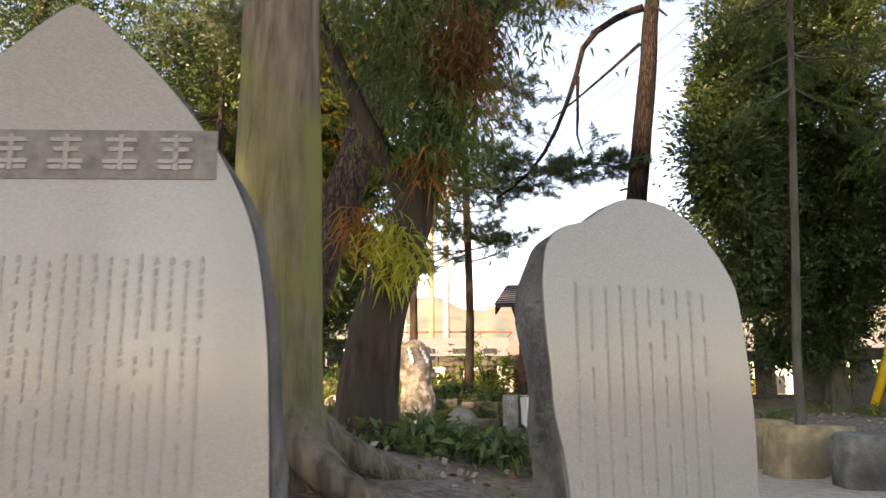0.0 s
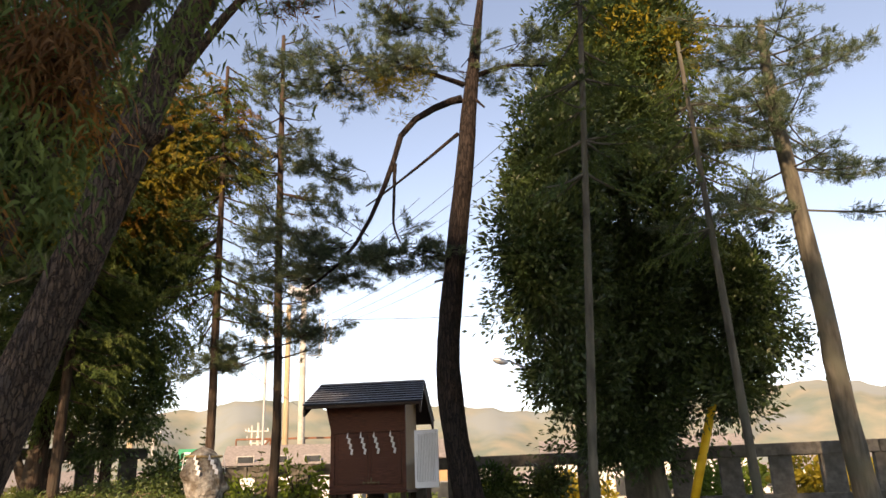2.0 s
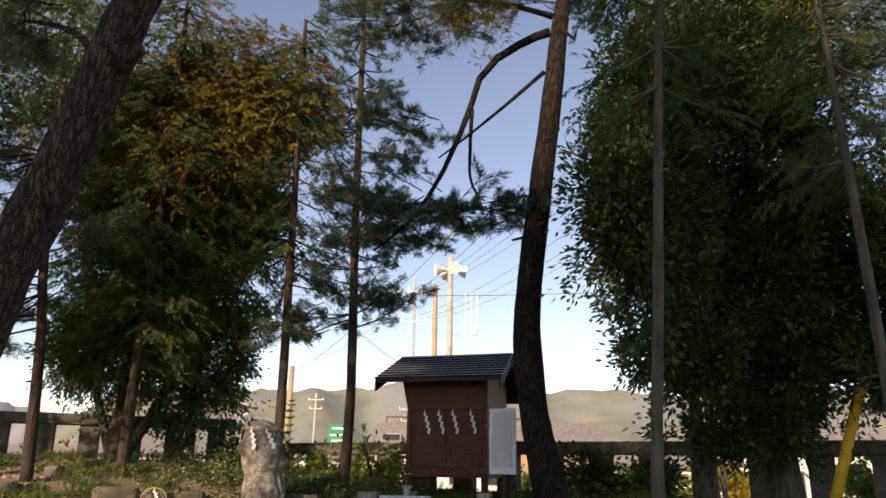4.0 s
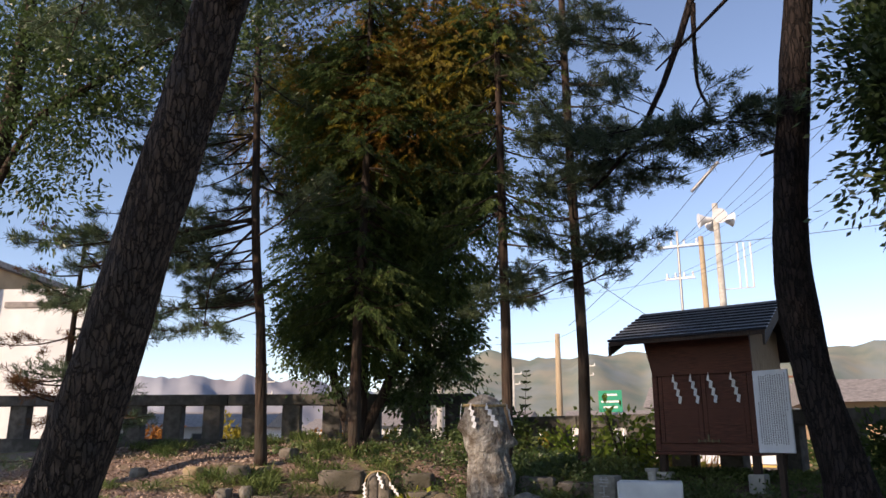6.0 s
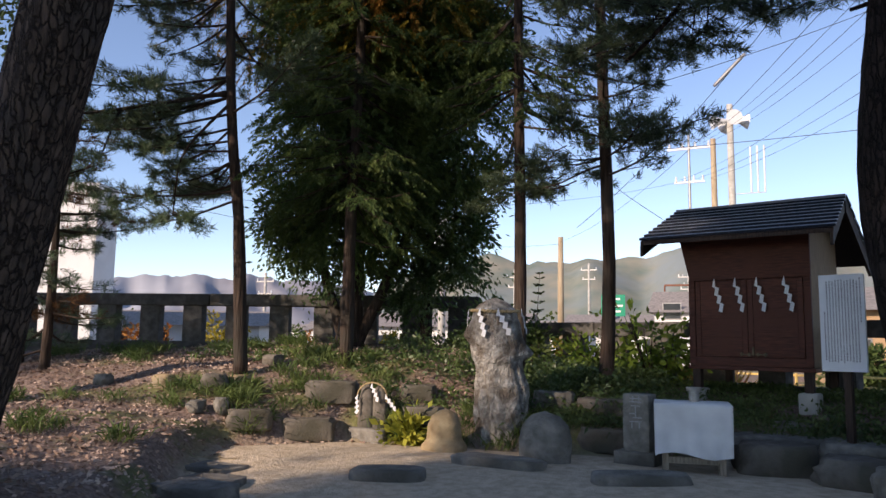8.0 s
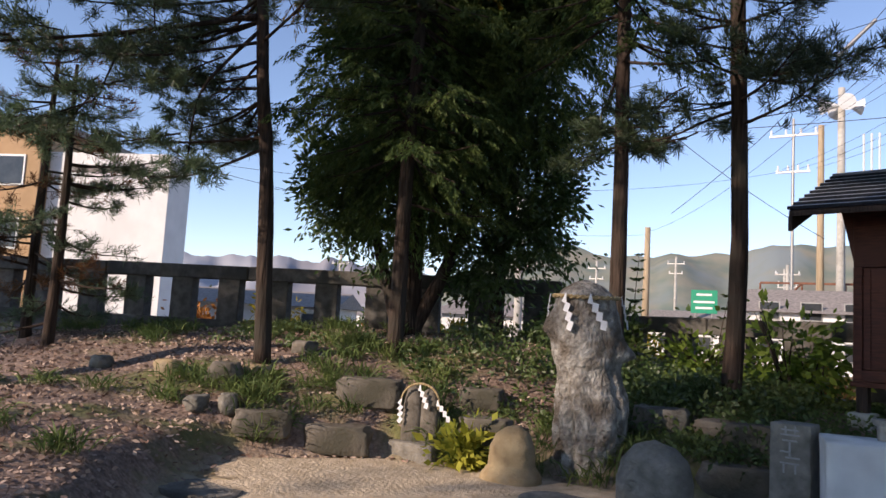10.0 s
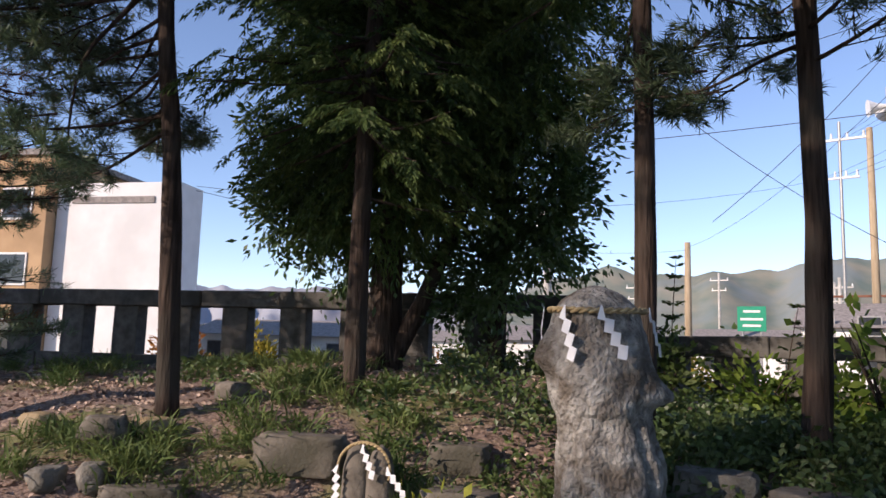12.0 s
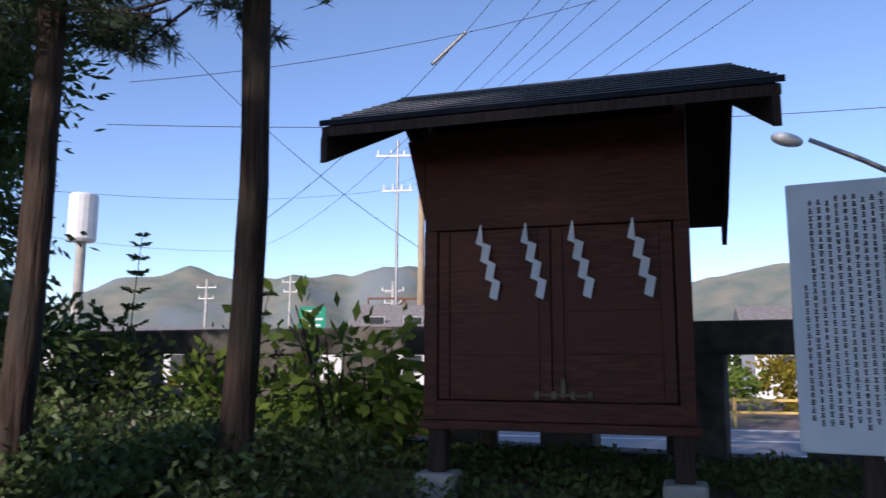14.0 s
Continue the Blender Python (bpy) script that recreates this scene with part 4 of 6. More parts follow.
# roof: front slope long, back slope short, ridge along the front
OX0, OX1 = -0.36, CW + 0.44
RY, RZ, EY, EZ, BY, BZ = 0.62, 3.22, -0.62, 2.68, 1.95, 2.53
for nm, ya, za, yb, zb in (("front_slope", RY, RZ, EY, EZ), ("back_slope", RY, RZ, BY, BZ)):
    OX1, IN = (CW + 0.40, 0.13) if nm == "front_slope" else (CW + 0.28, 0.0)
    bm = bmesh.new()
    vs = [bm.verts.new(p) for p in ((OX0, ya, za - 0.06), (OX1 - IN, ya, za - 0.06), (OX1, yb, zb - 0.06), (OX0, yb, zb - 0.06), (OX0, ya, za - 0.01), (OX1 - IN, ya, za - 0.01), (OX1, yb, zb - 0.01), (OX0, yb, zb - 0.01))]
    for q in ((0, 1, 2, 3), (7, 6, 5, 4), (0, 4, 5, 1), (1, 5, 6, 2), (2, 6, 7, 3), (3, 7, 4, 0)):
        bm.faces.new([vs[i] for i in q])
    bmesh.ops.recalc_face_normals(bm, faces=bm.faces[:])
    slope = part(nm, bm, WOOD_DARK, cab)
    courses = 9 if nm == "front_slope" else 6
    for i in range(courses):
        u0, u1 = i / courses, (i + 1) / courses - 0.012
        bm = bmesh.new()
        pa = (ya + (yb - ya) * u0, za + (zb - za) * u0)
        pb = (ya + (yb - ya) * u1, za + (zb - za) * u1)
        vs = [bm.verts.new(p) for p in ((OX0 - 0.02, pa[0], pa[1] - 0.004), (OX1 + 0.02 - IN * (1 - u0), pa[0], pa[1] - 0.004), (OX1 + 0.02 - IN * (1 - u1), pb[0], pb[1] + 0.012), (OX0 - 0.02, pb[0], pb[1] + 0.012),
                                        (OX0 - 0.02, pa[0], pa[1] + 0.004), (OX1 + 0.02 - IN * (1 - u0), pa[0], pa[1] + 0.004), (OX1 + 0.02 - IN * (1 - u1), pb[0], pb[1] + 0.030), (OX0 - 0.02, pb[0], pb[1] + 0.030))]
        for q in ((0, 1, 2, 3), (7, 6, 5, 4), (0, 4, 5, 1), (1, 5, 6, 2), (2, 6, 7, 3), (3, 7, 4, 0)):
            bm.faces.new([vs[k] for k in q])
        bmesh.ops.recalc_face_normals(bm, faces=bm.faces[:])
        part("roof_course", bm, ROOFING, slope)
        # strip along the lower edge, coloured as the shadow under the course
        lip = -0.006 if yb < ya else 0.006
        part("drip_edge", block(OX0 - 0.021, OX1 + 0.021 - IN * (1 - u1), min(pb[0], pb[0] + lip), max(pb[0], pb[0] + lip), pb[1] - 0.004, pb[1] + 0.026, 0.002), ROOF_SHADE_LIP, slope, "dark course edge with its shadow line put into the colour")
OX1 = CW + 0.40
part("ridge_cap", block(OX0 - 0.022, OX1 - 0.11, RY - 0.05, RY + 0.05, RZ - 0.005, RZ + 0.018, 0.006), ROOFING, cab)
for x0, ya, za, yb, zb in ((OX0 - 0.005, RY, RZ, EY, EZ), (OX1 - 0.04, RY, RZ, EY, EZ), (OX0 - 0.005, RY, RZ, BY, BZ), (OX1 - 0.155, RY, RZ, BY, BZ)):
    bm = bmesh.new()
    k = 0.13 if x0 > CW + 0.3 else 0.0
    vs = [bm.verts.new(p) for p in ((x0 - k, ya, za - 0.2), (x0 + 0.035 - k, ya, za - 0.2), (x0 + 0.035, yb, zb - 0.2), (x0, yb, zb - 0.2), (x0 - k, ya, za - 0.062), (x0 + 0.035 - k, ya, za - 0.062), (x0 + 0.035, yb, zb - 0.062), (x0, yb, zb - 0.062))]
    for q in ((0, 1, 2, 3), (7, 6, 5, 4), (0, 4, 5, 1), (1, 5, 6, 2), (2, 6, 7, 3), (3, 7, 4, 0)):
        bm.faces.new([vs[i] for i in q])
    bmesh.ops.recalc_face_normals(bm, faces=bm.faces[:])
    part("barge_board", bm, WOOD_DARK, cab)
for x0, sgn in ((0.0, -1),):
    bm = bmesh.new()
    prof = ((x0, 2.26), (x0, 2.74), (x0 + sgn * 0.11, 2.74))
    a = [bm.verts.new((p[0], 0.0, p[1])) for p in prof]
    b = [bm.verts.new((p[0], 0.06, p[1])) for p in prof]
    bm.faces.new(a)
    bm.faces.new(b[::-1])
    for i in range(3):
        bm.faces.new((a[i], b[i], b[(i + 1) % 3], a[(i + 1) % 3]))
    bmesh.ops.recalc_face_normals(bm, faces=bm.faces[:])
    part("knee_board", bm, WOOD_RED, cab)
for x0 in (0.0, CW - 0.06):
    bm = bmesh.new()
    prof = ((0.04, 2.60), (CD - 0.04, 2.60), (CD - 0.04, 2.92), (0.66, 3.18), (0.04, 2.92))
    a = [bm.verts.new((x0, p[0], p[1])) for p in prof]
    b = [bm.verts.new((x0 + 0.05, p[0], p[1])) for p in prof]
    bm.faces.new(a)
    bm.faces.new(b[::-1])
    for i in range(len(prof)):
        bm.faces.new((a[i], b[i], b[(i + 1) % len(prof)], a[(i + 1) % len(prof)]))
    bmesh.ops.recalc_face_normals(bm, faces=bm.faces[:])
    part("gable_board", bm, WOOD_PALE if x0 > 1 else WOOD_DARK, cab)
tagged(cab, "small brown wooden wayside shrine with blue-grey metal roof on legs", "shrine")
for (x, y) in ((0.07, 0.07), (CW - 0.07, 0.07), (0.07, CD - 0.07), (CW - 0.07, CD - 0.07)):
    w = cab.matrix_basis @ Vector((x, y, 0))
    ob = part("foot_stone", block(-0.11, 0.11, -0.11, 0.11, -0.2, 0.13, 0.02), CONCRETE)
    ob.matrix_basis = pose(w.x, w.y, 0.73, 0, 0, CAB_ANG)
    tagged(ob, "pale concrete footing under a shrine leg", "footing", "shrine footings")


def shide(name, m, h=0.42, label="white zigzag paper streamer hanging from a rope", wide=0.125):
    """Folded zigzag paper."""
    bm = bmesh.new()
    w, n = h * wide, 4
    for i in range(n):
        z1, z0 = -h * i / n + h * 0.03, -h * (i + 1) / n
        dx, dy = h * wide * 0.62 * i, -0.004 * (i % 2)
        lo = -h * 0.02
        p = [(dx - w / 2 + h * 0.03, z1), (dx + w / 2 + h * 0.03, z1 - h * 0.05), (dx + w / 2 + lo, z0 - h * 0.03), (dx - w / 2 + lo, z0 + h * 0.02)]
        if i == 0:
            p[0], p[1] = (dx - 0.004, z1), (dx + 0.004, z1)
        a = [bm.verts.new((q[0], dy, q[1])) for q in p]
        b = [bm.verts.new((q[0], dy - 0.003, q[1])) for q in p]
        bm.faces.new(a[::-1])
        bm.faces.new(b)
        for k in range(4):
            bm.faces.new((a[k], a[(k + 1) % 4], b[(k + 1) % 4], b[k]))
    ob = part(name, bm, PAPER)
    ob.matrix_basis = m
    return tagged(ob, label, "paper streamer", "paper streamers")


for x in (0.34, 0.595, 0.85, 1.165):
    shide("paper_streamer", cab.matrix_basis @ pose(x, -0.03, 2.205), 0.40, "white zigzag paper streamer hanging on the brown shrine door", 0.105)
# ---- sign board ----
sg = empty("sign_board", pose(3.035, 15.1, 0, 0, 0, -21))
part("panel", block(0.0, 0.43, -0.02, 0.012, 1.155, 2.12, 0.006), BOARD, sg)
part("post", block(0.19, 0.26, 0.016, 0.09, 0.2, 2.0, 0.006), WOOD_DARK, sg, "dark timber post")
for i in range(13):
    x = 0.392 - i * 0.0285
    top, bot = (2.07, 1.26) if i not in (0, 12) else ((2.09, 1.65) if i == 0 else (1.75, 1.28))
    z, bm = top - random.uniform(0, 0.02), bmesh.new()
    while z > bot:
        h = random.uniform(0.017, 0.024)
        for k in range(3):
            w = random.uniform(0.008, 0.016)
            box(bm, x - w / 2, x + w / 2, -0.0225, -0.0195, z - h * (0.15 + 0.35 * k) - 0.002, z - h * (0.15 + 0.35 * k) + 0.002)
        box(bm, x - 0.0015, x + 0.0015, -0.0225, -0.0195, z - h, z)
        z -= h + random.uniform(0.004, 0.009)
    part("text_column", bm, INK, sg)
tagged(sg, "white notice board with columns of black characters on a dark post", "sign")


# ---- stones ----
def rock(name, x, y, z, sx, sy, sz, material, label, category="stone", seed=0, rough=0.16, turn=0.0, group="", sub=3, flat=0.0, parent=None, power=0.0):
    bm = bmesh.new()
    bmesh.ops.create_icosphere(bm, subdivisions=sub, radius=1)
    off = Vector((seed * 3.7, seed * 1.3, seed * 2.1))
    for v in bm.verts:
        p = v.co.copy()
        if power:
            p = Vector([math.copysign(abs(c) ** power, c) for c in p])
        cell = noise.cell(p * 1.7 + off) - 0.5
        k = 1 + rough * (noise.noise(p * 1.3 + off) + 0.7 * noise.noise(p * 3.1 + off) + 0.35 * noise.noise(p * 7 + off) + 0.25 * cell)
        p = p * k
        p.z = min(p.z, 0.78 + 0.1 * noise.noise(p * 2 + off))
        v.co = Vector((p.x * sx, p.y * sy, max(p.z, -0.8) * sz))
    ob = part(name, bm, material, parent, smooth=True)
    ob.matrix_basis = pose(x, y, z, 0, 0, turn)
    return tagged(ob, label, category, group)


def boulder_profile(name, prof, depth, material, label, m, seed, seg=28, rough=0.06, category="stone"):
    """A standing stone: rings (z, half width, shift x, shift y)."""
    bm = bmesh.new()
    rings = []
    n = 44
    zs = np.linspace(0, 1, n) * prof[-1][0]
    pw = np.interp(zs, [p[0] for p in prof], [p[1] for p in prof])
    px = np.interp(zs, [p[0] for p in prof], [p[2] for p in prof])
    off = Vector((seed * 2.3, seed * 5.1, seed))
    for z, w, sx in zip(zs, pw, px):
        ring = []
        for k in range(seg):
            a = 2 * math.pi * k / seg
            c, s = math.cos(a), math.sin(a)
            e = 0.8
            p = Vector((math.copysign(abs(c) ** e, c) * w, math.copysign(abs(s) ** e, s) * w * depth, z))
            groove = noise.noise(Vector((p.x * 5, p.y * 5, p.z * 0.9)) + off)
            r = 1 + rough * (1.3 * noise.noise(p * 2.2 + off) - 1.6 * max(0.0, 0.25 - abs(groove)) * 2 + 1.2 * noise.noise(p * 5 + off) + 0.6 * noise.noise(p * 13 + off))
            ring.append(bm.verts.new((p.x * r + sx, p.y * r, z + 0.02 * noise.noise(p * 4 + off))))
        rings.append(ring)
    for a, b in zip(rings, rings[1:]):
        for k in range(seg):
            bm.faces.new((a[k], a[(k + 1) % seg], b[(k + 1) % seg], b[k]))
    bm.faces.new(rings[0][::-1])
    c = bm.verts.new((px[-1], 0, zs[-1] + 0.02))
    for k in range(seg):
        bm.faces.new((rings[-1][k], rings[-1][(k + 1) % seg], c))
    ob = part(name, bm, material, smooth=True)
    ob.matrix_basis = m
    return tagged(ob, label, category)


def rope_ring(name, centre, rx, ry, z, r, label, sag=0.0, a0=0.0, a1=2 * math.pi, tilt=0.0):
    """Two strands twisted round each other along an ellipse."""
    bm = bmesh.new()
    n = 90
    for s in (0, math.pi):
        pts = []
        for i in range(n):
            a = a0 + (a1 - a0) * i / (n - 1)
            tw = a * 16 + s
            rr = r * 0.55 * math.cos(tw)
            pts.append(Vector((centre[0] + (rx + rr) * math.cos(a), centre[1] + (ry + rr) * math.sin(a), z + r * 0.55 * math.sin(tw) - sag * math.sin(a) ** 2 + tilt * math.cos(a))))
        tube(bm, pts, [r * 0.6] * n, 6)
    return tagged(part(name, bm, ROPE, smooth=True), label, "rope")


SX, SY = -0.53, 15.02
zs0 = -0.05
SB = pose(SX, SY, -0.03, 0, 0, 23)


def sacred_boulder():
    """A tall eroded stone with a beak on one side, an ear on the other and fluted lower flanks."""
    rows = ((0, .20, .28), (.35, .215, .33), (.5, .225, .375), (.66, .235, .43), (.8, .24, .455), (.92, .235, .42), (1.05, .235, .36), (1.14, .245, .335), (1.25, .265, .345), (1.42, .285, .345), (1.55, .28, .325), (1.70, .265, .30), (1.80, .25, .27), (1.86, .21, .215), (1.91, .13, .14), (1.945, .03, .03))
    zr, lr, rr = ([r[k] for r in rows] for k in range(3))
    seg, n = 88, 96
    off = Vector((4.1, 7.7, 2.2))
    bm, rings = bmesh.new(), []
    for z in np.linspace(0, 1.945, n):
        wl, wr = np.interp(z, zr, lr), np.interp(z, zr, rr)
        mid, half = (wr - wl) / 2, (wr + wl) / 2
        ring = []
        for k in range(seg):
            a = 2 * math.pi * k / seg
            c, sn = math.cos(a), math.sin(a)
            x, y = math.copysign(abs(c) ** 0.85, c) * half, math.copysign(abs(sn) ** 0.85, sn) * half * 0.86
            p = Vector((x, y, z))
            r = 1.0
            da = lambda b: math.atan2(math.sin(a - radians(b)), math.cos(a - radians(b)))
            r += 0.44 * math.exp(-((z - 1.28) / (0.13 if z > 1.28 else 0.04)) ** 2) * math.exp(-(da(2) / 0.5) ** 2)
            r += 0.26 * math.exp(-((z - 1.50) / (0.15 if z > 1.5 else 0.06)) ** 2) * math.exp(-(da(188) / 0.4) ** 2)
            low = 1 / (1 + math.exp((z - 1.1) * 14))
            for b, amp, wd in ((-122, 0.24, 0.11), (-84, 0.10, 0.09), (-40, 0.24, 0.10), (-8, 0.14, 0.08), (-160, 0.12, 0.12)):
                r -= amp * low * math.exp(-((da(b) + 0.12 * math.sin(z * 4 + b)) / wd) ** 2)
            r += 0.15 * math.exp(-((z - 1.2) / (0.2 if z > 1.2 else 0.05)) ** 2) * math.exp(-(da(-80) / 0.5) ** 2)
            r += 0.10 * noise.noise(p * 3 + off) + 0.045 * noise.noise(p * 8 + off) + 0.03 * noise.noise(p * 19 + off) - 0.06 * max(0, 0.2 - abs(noise.noise(Vector((x * 7, y * 7, z * 2)) + off))) * 5 * (0.4 + 0.6 * low)
            ring.append(bm.verts.new((x * r + mid, y * r, z + 0.015 * noise.noise(p * 5 + off))))
        rings.append(ring)
    for a, b in zip(rings, rings[1:]):
        for k in range(seg):
            bm.faces.new((a[k], a[(k + 1) % seg], b[(k + 1) % seg], b[k]))
    bm.faces.new(rings[0][::-1])
    bm.faces.new(rings[-1])
    ob = part("sacred_boulder", bm, STONE_LIGHT, smooth=True)
    ob.matrix_basis = SB
    tagged(ob, "tall pale grey sacred boulder girdled with straw rope", "stone")


sacred_boulder()
ring_ = rope_ring("straw_rope", (0.012, 0), 0.29, 0.25, 1.80, 0.019, "twisted straw rope tied round the tall boulder", sag=0.012)
ring_.matrix_basis = SB
for a, tilt in ((188, 30), (236, 6), (276, -4), (344, -12)):
    x, y = 0.012 + 0.325 * math.cos(radians(a)), 0.285 * math.sin(radians(a))
    shide("paper_streamer", SB @ pose(x, y, 1.81, -4, tilt, a + 90), 0.31, "white zigzag paper streamer on the boulder's straw rope", 0.17)

for dx in (-0.085, 0.085):
  boulder_profile("twin_stone", [(0, 0.11, 0), (0.2, 0.105, 0), (0.4, 0.09, 0), (0.5, 0.065, 0), (0.54, 0.03, 0)], 0.9, STONE_DARK, "small dark finger-shaped stone under a straw rope", pose(-1.98 + dx * 0.94, 14.62 + dx * 0.34, 0.3, 0, 0, 20), 8 + dx * 20, rough=0.03)
part("plinth", block(-2.24, -1.72, 14.42, 14.86, -0.05, 0.33, 0.03), STONE).name = "stone_plinth"
tagged(bpy.data.objects["stone_plinth"], "low grey stone plinth under the twin stone", "plinth")
bm = bmesh.new()
TW = pose(-1.98, 14.62, 0, 0, 0, 20)
for s in (0, math.pi):
    pts = []
    for i in range(70):
        a = math.pi * (1.1 - 1.2 * i / 69)
        pts.append(TW @ Vector((0.185 * math.cos(a), -0.1 + 0.006 * math.cos(a * 20 + s), 0.70 + 0.175 * math.sin(a) + 0.006 * math.sin(a * 20 + s))))
    tube(bm, pts, [0.008] * 70, 6)
tagged(part("straw_rope", bm, ROPE, smooth=True), "thin straw rope arched over the small twin stone", "rope")
for x, z, tilt in ((-0.175, 0.72, 22), (0.0, 0.86, 0), (0.175, 0.73, -14)):
    shide("paper_streamer", TW @ pose(x, -0.125, z, 0, tilt, 0), 0.21, "small white paper streamer on the twin stone", 0.17)
boulder_profile("rounded_stone", [(0, 0.26, 0), (0.22, 0.26, 0), (0.3, 0.2, 0), (0.45, 0.19, 0), (0.56, 0.14, 0), (0.61, 0.06, 0)], 0.85, STONE_WARM, "squat ochre stone with a rounded head", pose(-0.86, 14.36, 0.0), 5, rough=0.03)
boulder_profile("round_topped_stone", [(0, 0.27, 0), (0.35, 0.28, 0), (0.5, 0.24, 0), (0.59, 0.15, 0), (0.62, 0.07, 0)], 0.55, STONE, "dark round-topped stone marker", pose(0.42, 14.15, 0.05, 0, 0, 12), 6, rough=0.03)

pl = empty("stone_pillar", pose(1.30, 14.62, 0.1, 0, 0, -8))
part("shaft", block(-0.14, 0.14, -0.12, 0.12, -0.02, 0.78, 0.012), STONE, pl)
part("base", block(-0.22, 0.22, -0.2, 0.2, -0.1, 0.2, 0.02), STONE, pl)
for k, (dx, dz, w, h) in enumerate([(0, 0.735, 0.12, 0.012), (-0.03, 0.73, 0.012, 0.06), (0.035, 0.74, 0.012, 0.05), (0, 0.70, 0.13, 0.012), (0, 0.66, 0.1, 0.012), (0, 0.60, 0.012, 0.1), (-0.03, 0.58, 0.07, 0.012), (0.02, 0.54, 0.1, 0.012), (0.0, 0.50, 0.13, 0.012), (-0.04, 0.46, 0.012, 0.06), (0.04, 0.46, 0.012, 0.06)]):
    part("carving", block(dx - w / 2, dx + w / 2, -0.125, -0.118, dz - h / 2, dz + h / 2, 0), CARVED, pl)
tagged(pl, "short square grey stone pillar with carved characters", "pillar")

# table with cloth and cup
tb = empty("offering_table", pose(1.87, 14.37, 0.02, 0, 0, 11) @ Matrix.Diagonal((0.87, 0.95, 1, 1)))
for x in (-0.3, 0.3):
    for y in (-0.2, 0.2):
        part("leg", block(x - 0.035, x + 0.035, y - 0.035, y + 0.035, 0.12, 0.76, 0.005), WOOD_LEG, tb)
    part("stretcher", block(x - 0.02, x + 0.02, -0.165, 0.165, 0.23, 0.29, 0.004), WOOD_LEG, tb)
part("stretcher", block(-0.265, 0.265, -0.235, -0.2, 0.25, 0.31, 0.004), WOOD_LEG, tb)
part("tabletop", block(-0.4, 0.4, -0.27, 0.27, 0.76, 0.8, 0.005), WOOD_LEG, tb)
tagged(tb, "small weathered timber offering table under a white cloth", "table")
bm = bmesh.new()
rings = []
per = []
hx, hy = 0.415, 0.285
for i in range(120):
    s = i / 120 * 4
    k, u = int(s), s - int(s)
    per.append([(-hx + 2 * hx * u, -hy), (hx, -hy + 2 * hy * u), (hx - 2 * hx * u, hy), (-hx, hy - 2 * hy * u)][k])
for j, z in enumerate((0.835, 0.828, 0.80, 0.7, 0.6, 0.5, 0.42, 0.35)):
    ring = []
    for i, (x, y) in enumerate(per):
        g = max(0, (0.80 - z) / 0.5)
        wv = 1 + g * (0.035 * math.sin(i * 0.9) + 0.02 * math.sin(i * 0.37 + 1) + 0.02)
        ins = 0.985 if j == 0 else 1.0
        ring.append(bm.verts.new((x * wv * ins * (1 - 0.06 * g), y * wv * ins, z + (0.03 * math.sin(i * 0.21) * g))))
    rings.append(ring)
for a, b in zip(rings, rings[1:]):
    for k in range(120):
        bm.faces.new((a[k], b[k], b[(k + 1) % 120], a[(k + 1) % 120]))
bm.faces.new(rings[0])
bmesh.ops.recalc_face_normals(bm, faces=bm.faces[:])
ob = part("tablecloth", bm, CLOTH, smooth=True)
ob.matrix_basis = tb.matrix_basis @ pose(0, 0, -0.02)
tagged(ob, "creased white cloth hanging over the offering table", "tablecloth")
bm = bmesh.new()
tube(bm, [(0, 0, 0.0), (0, 0, 0.1), (0, 0, 0.101), (0, 0, 0.14)], [0.055, 0.06, 0.085, 0.09], 20)
ob = part("offering_cup", bm, STEEL, smooth=False)
ob.matrix_basis = tb.matrix_basis @ pose(0.03, 0.1, 0.817)
tagged(ob, "small metal offering cup on the white cloth", "cup")

# flat stones in the path and edging rocks
for i, (x, y, sx, sy, tr) in enumerate([(-0.63, 12.75, 0.36, 0.2, 20), (0.1, 13.65, 0.5, 0.17, -4), (1.55, 13.5, 0.45, 0.18, 25), (3.4, 11.6, 0.5, 0.3, 20)]):
    rock("stepping_stone", x, y, gz(x, y) + 0.01, sx, sy, 0.1, STONE, "flat worn stone set in the sandy path", "stepping stone", 60 + i, 0.08, tr, "stepping stones", power=0.45)
EDGE = [(1.1, 15.7, .5, .2, .62), (2.6, 15.5, .62, .3, .48), (3.45, 15.1, .5, .32, .5), (1.9, 15.5, .42, .25, .42), (2.75, 15.9, .25, .2, .6),
        (-2.75, 12.85, .3, .2, .15), (-2.45, 12.4, .3, .2, .14), (-2.0, 11.9, .3, .2, .14), (-1.5, 11.2, .34, .22, .25), (-1.0, 10.5, .3, .22, .22), (-0.5, 9.6, .3, .2, .22), (0.2, 8.2, .3, .2, .22), (1.0, 6.4, .3, .2, .2),
        (3.85, 13.4, .46, .3, .5), (4.05, 12.4, .42, .32, .62), (4.2, 11.5, .45, .3, .6), (4.42, 10.7, .4, .28, .62), (4.62, 9.7, .46, .3, .6), (4.95, 8.75, .42, .3, .56), (5.65, 7.7, .46, .3, .5), (6.3, 6.6, .38, .3, .44)]
for i, (x, y, sx, sy, sz) in enumerate(EDGE):
    warm = i in (5, 16, 17)
    rock("edging_rock", x, y, sz * 0.35, sx, sy, sz * 0.75, STONE_WARM if warm else STONE, "mossy grey rock edging the planted bed" if not warm else "ochre rock edging the planted bed", "rock", i + 1, 0.15, (i * 47) % 30 - 15, "edging rocks", power=0.4, sub=4)
